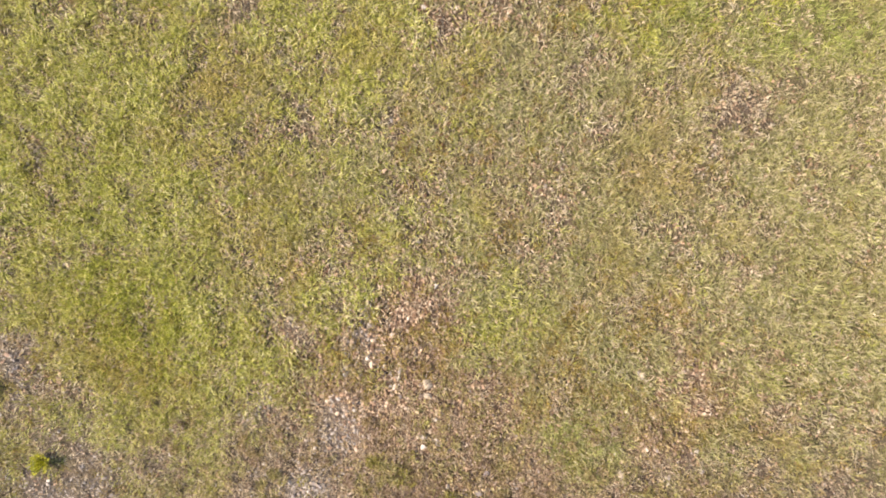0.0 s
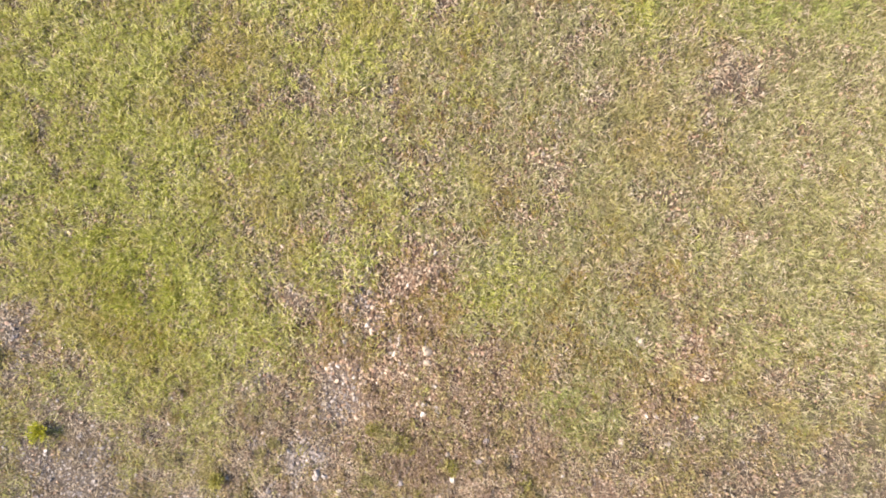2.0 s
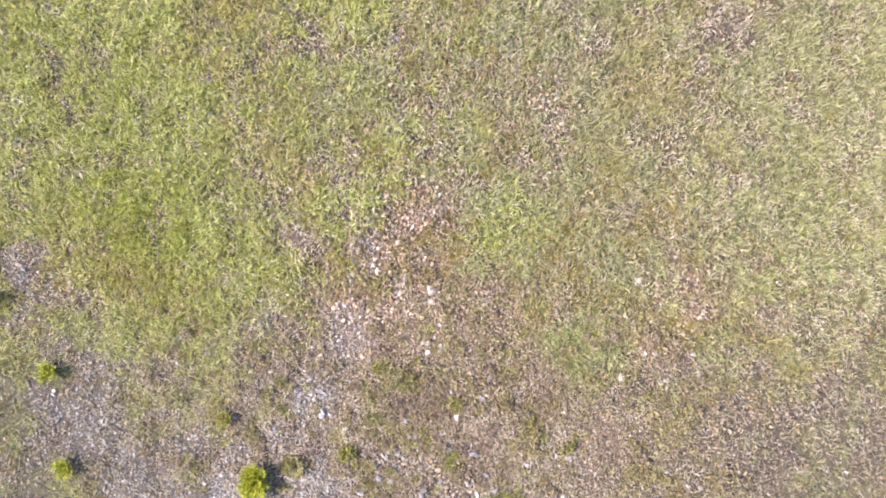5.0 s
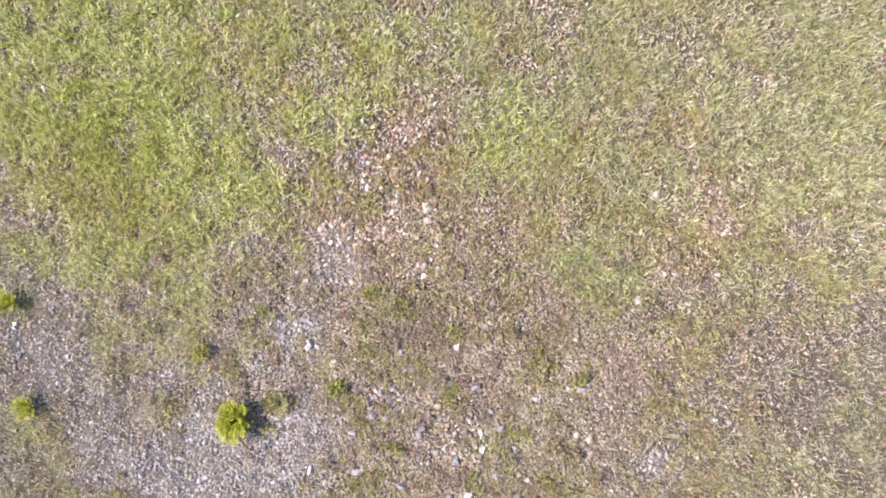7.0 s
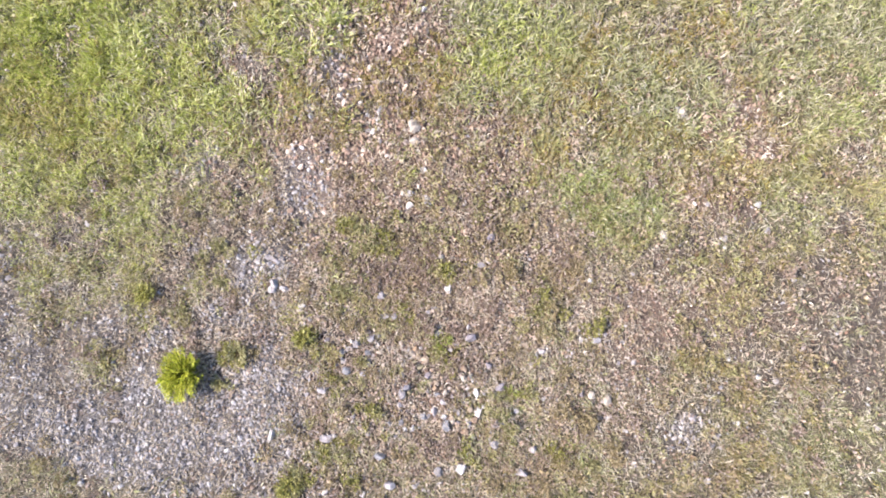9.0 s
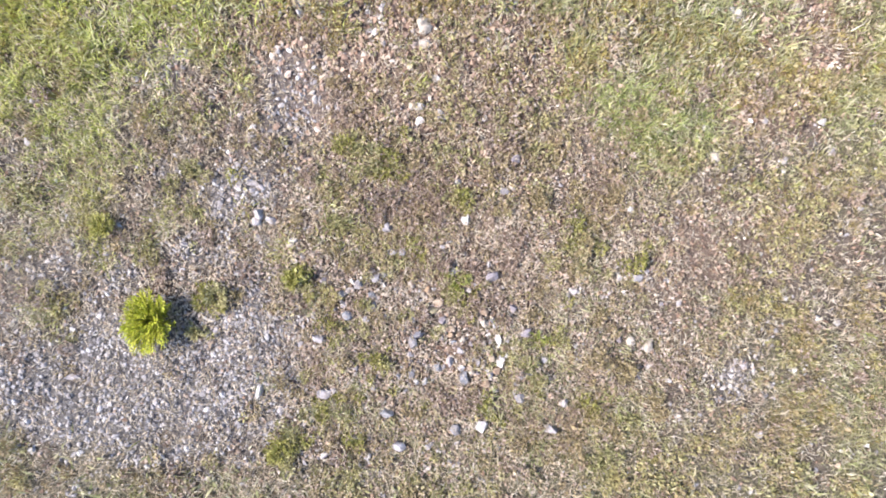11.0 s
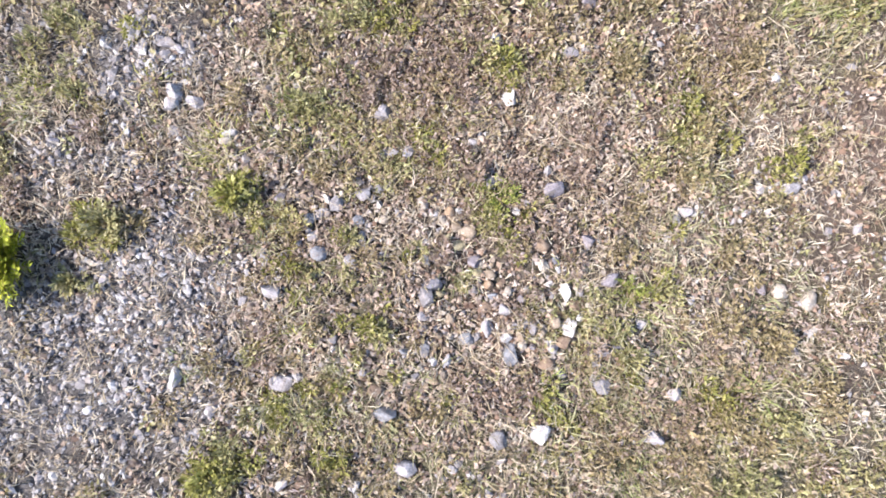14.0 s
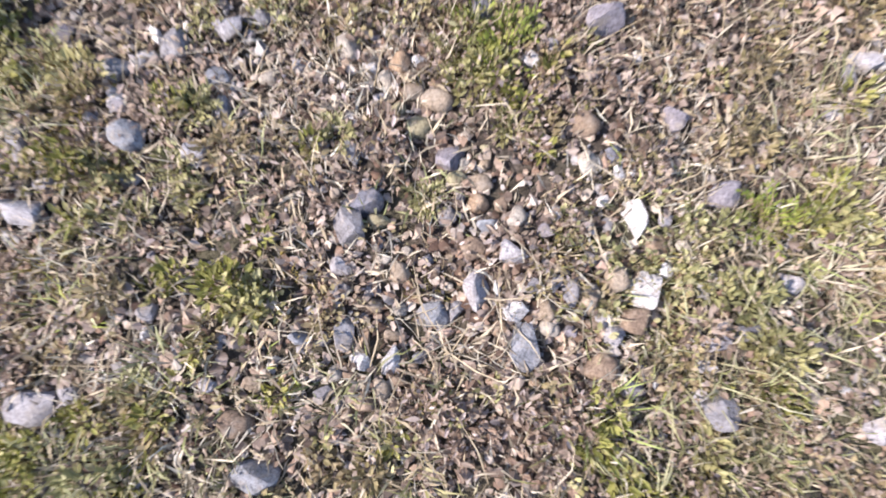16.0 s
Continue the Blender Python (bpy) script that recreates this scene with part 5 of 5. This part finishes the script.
def leaf_set(r, fronds, reach, rise, leaf, wide, spread=1.0, per=14):
    """Curved shoots that lean outwards, set with narrow leaflets on both sides. Returns leaf and stem meshes' arrays."""
    lv, lt, sv, stt = [], [], [], []
    for k in range(fronds):
        turn = r.uniform(0, 2 * math.pi)
        out, up = reach * r.uniform(0.01, 1.0) ** 0.6, rise * r.uniform(0.6, 1.1)
        flat = Vector((math.cos(turn), math.sin(turn), 0))
        start = flat * reach * r.uniform(0, 0.18)
        pts = []
        for q in range(7):
            s = q / 6
            pts.append(start + flat * out * s ** (0.8 + 0.5 * spread) + Vector((0, 0, up * (1.25 * s - 0.45 * s * s * (out / reach)))))
        side = Vector((-flat.y, flat.x, 0))
        for q in range(6):
            b = len(sv)
            w = 0.0016 * (1 - 0.8 * q / 6)
            sv += [pts[q] - side * w, pts[q] + side * w, pts[q + 1] + side * w * 0.8, pts[q + 1] + Vector((0, 0, w)), pts[q] + Vector((0, 0, 1.6 * w))]
            stt += [(b, b + 1, b + 2), (b, b + 2, b + 3), (b, b + 3, b + 4), (b + 1, b + 4, b + 3), (b + 1, b + 3, b + 2)]
        for q in range(per):
            s = 1.2 + 4.7 * (q + r.random()) / per
            i = min(int(s), 5)
            at = pts[i].lerp(pts[i + 1], s - i)
            along = (pts[i + 1] - pts[i]).normalized()
            way = (along * r.uniform(0.5, 1.1) + side * (1 if q % 2 else -1) * r.uniform(0.3, 0.9) + Vector((0, 0, r.uniform(-0.1, 0.5)))).normalized()
            size = leaf * r.uniform(0.6, 1.15)
            across = way.cross(Vector((r.uniform(-0.4, 0.4), r.uniform(-0.4, 0.4), 1))).normalized() * wide * r.uniform(0.7, 1.2) * 0.5
            sag = Vector((0, 0, -0.12 * size))
            b = len(lv)
            lv += [at, at + way * size * 0.45 - across, at + way * size * 0.45 + across + sag * 0.3, at + way * size + sag]
            lt += [(b, b + 1, b + 2), (b + 1, b + 3, b + 2)]
    return np.array([p[:] for p in lv]), np.array(lt), np.array([p[:] for p in sv]), np.array(stt)


def plant(name, label, category, x, y, seed, fronds, reach, rise, leaf, wide, material, spread=1.0, per=14, squash=1.0, group=""):
    r = random.Random(seed)
    root = new(name)
    root.empty_display_size = 0.05
    root.matrix_world = pose(x, y, float(height(np.array([x]), np.array([y]))[0]) - 0.003, 0, 0, 0) @ Matrix.Diagonal((1, squash, 1, 1))
    lv, lt, sv, st = leaf_set(r, fronds, reach, rise, leaf, wide, spread, per)
    part("foliage", lv, lt, material, root)
    part("stem", sv, st, STEM, root)
    return tagged(root, label, category, group)


plant("bush", "bright yellow-green feathery bush on grey gravel", "bush", -1.180, 0.185, 3, 280, 0.092, 0.110, 0.020, 0.0040, BUSH, 0.6, 22, 1.28)
for k, (x, y, reach, rise, fronds) in enumerate([(-2.548, 0.838, 0.070, 0.08, 60), (-2.924, 1.309, 0.070, 0.08, 50), (-1.404, 0.570, 0.055, 0.07, 46), (-2.406, 0.231, 0.065, 0.07, 50), (-1.010, 0.150, 0.04, 0.035, 26),
                                                (-0.925, 0.289, 0.055, 0.05, 40), (-0.604, 0.374, 0.042, 0.05, 34), (-0.642, -0.341, 0.050, 0.05, 40)]):
    plant("shrublet", "small yellow-green seedling bush in stony grass", "bush", x, y, 20 + k, fronds, reach, rise, 0.019, 0.0055, BUSH if k in (0, 1, 3) else (MOSS if k in (4, 5) else SHRUB), 0.8, 14, group="seedling bushes")
for k, (x, y, reach) in enumerate([(0.092, 0.357, 0.06), (-0.491, 0.313, 0.05), (-0.306, 0.268, 0.035), (-0.326, 0.188, 0.03), (-0.304, 0.154, 0.03), (-0.369, 0.124, 0.03), (-0.338, -0.096, 0.035),
                                   (0.437, 0.134, 0.05), (0.105, 0.249, 0.03), (-0.123, 0.235, 0.03), (-0.007, 0.154, 0.025), (0.034, 0.355, 0.04), (-0.397, 0.191, 0.03), (-0.569, 0.351, 0.04), (0.062, 0.407, 0.050), (0.100, 0.379, 0.045)]):
    plant("weed", "low green weed with small narrow leaves", "weed", x, y, 50 + k, 26, reach, reach * 0.7, 0.011, 0.0038, WEED if k in (0, 7, 14, 15) else MOSS, 1.0, 12, group="low weeds")


def clump(x, y, seed, count, long, material, label):
    r = np.random.default_rng(seed)
    spread = long * 0.35
    px, py = r.normal(0, spread, count), r.normal(0, spread, count)
    turn = np.arctan2(py, px) + r.normal(0, 0.7, count)
    length, width = long * r.uniform(0.4, 1.1, count), r.uniform(0.0012, 0.0030, count)
    lean, droop = r.uniform(0.3, 1.1, count), r.uniform(0.3, 0.9, count)
    ob = new("grass_clump")
    ob.empty_display_size = 0.03
    ob.matrix_world = pose(x, y, float(height(np.array([x]), np.array([y]))[0]) - 0.002)
    for q in range(count):
        way = np.array([math.cos(turn[q]), math.sin(turn[q]), 0])
        side = np.array([-way[1], way[0], r.normal(0, 0.3)]) * width[q] * 0.5
        pts = [np.array([px[q], py[q], 0.0])]
        for j in range(3):
            a = min(lean[q] + droop[q] * j / 2, 1.6)
            pts.append(pts[-1] + (way * math.sin(a) + np.array([0, 0, math.cos(a)])) * length[q] / 3)
        verts = np.array([pts[0] - side, pts[0] + side, pts[1] - side, pts[1] + side, pts[2] - side * 0.8, pts[2] + side * 0.8, pts[3]])
        part("blade", verts, np.array([(0, 1, 3), (0, 3, 2), (2, 3, 5), (2, 5, 4), (4, 5, 6)]), material, ob)
    return tagged(ob, label, "grass", "grass clumps")


for k, (x, y, count, long) in enumerate([(0.482, 0.219, 34, 0.075), (0.206, -0.123, 60, 0.08), (0.401, -0.024, 50, 0.09), (0.258, -0.244, 60, 0.09), (0.598, 0.276, 40, 0.08),
                                         (0.765, -0.127, 70, 0.08), (0.865, -0.184, 70, 0.08), (0.329, -0.039, 30, 0.09), (0.562, 0.279, 30, 0.09), (0.481, 0.121, 40, 0.07), (0.538, 0.053, 40, 0.08)]):
    clump(x, y, 80 + k, count // 2, long, LUSH_MAT if k % 4 == 1 else PALE, "sparse clump of long green grass blades")
for k, (x, y) in enumerate([(-0.314, -0.056), (-0.431, -0.179), (-0.478, -0.189), (-0.220, -0.203), (-0.336, -0.151), (-0.519, 0.251)]):
    clump(x, y, 120 + k, 60, 0.05, TURF, "low olive grass clump in stony soil")


# ---- dead stalks ----
def stalk(x, y, turn, long, arch, thick, seed):
    r = random.Random(seed)
    z = float(height(np.array([x]), np.array([y]))[0])
    curve = bpy.data.curves.new("dry_stalk", "CURVE")
    curve.dimensions, curve.bevel_depth, curve.bevel_resolution = "3D", thick, 1
    s = curve.splines.new("POLY")
    s.points.add(8)
    for q in range(9):
        t = q / 8 - 0.5
        s.points[q].co = (t * long, arch * long * (1 - 4 * t * t) + r.uniform(-1, 1) * 0.012 * long, thick + 0.016 * (1 - 4 * t * t) + 0.004, 1)
        s.points[q].radius = 1.1 - 0.7 * q / 8
    tmp = new("tmp", curve)
    me = bpy.data.meshes.new_from_object(tmp.evaluated_get(bpy.context.evaluated_depsgraph_get()))
    bpy.data.objects.remove(tmp)
    me.materials.clear()
    me.materials.append(STRAW)
    ob = new("dry_stalk", me)
    ob.matrix_world = pose(x, y, z, 0, 0, turn)
    return tagged(ob, "bleached dead grass stalk lying on the ground", "stalk", "dead stalks")


stalk(0.381, 0.106, 95, 0.055, 0.12, 0.0011, 1)
stalk(-0.355, -0.007, 100, 0.075, -0.10, 0.0009, 2)
stalk(-0.033, 0.017, 45, 0.085, 0.05, 0.0009, 3)
stalk(-0.038, -0.003, -45, 0.07, 0.05, 0.0009, 4)
stalk(0.280, 0.247, 12, 0.06, 0.03, 0.0009, 5)
stalk(-0.113, 0.270, -25, 0.05, 0.06, 0.0009, 6)
stalk(0.366, 0.168, 22, 0.07, 0.04, 0.0009, 7)
stalk(0.291, -0.029, -48, 0.09, 0.05, 0.0009, 8)
stalk(0.193, 0.279, 52, 0.06, 0.05, 0.0009, 9)
stalk(0.058, -0.052, -20, 0.06, 0.05, 0.0009, 10)
wild = random.Random(5)
for k in range(60):
    stalk(wild.uniform(-1.0, 1.0), wild.uniform(-0.45, 0.9), wild.uniform(0, 180), wild.uniform(0.05, 0.11), wild.uniform(-0.12, 0.12), wild.uniform(0.0006, 0.0010), 40 + k)
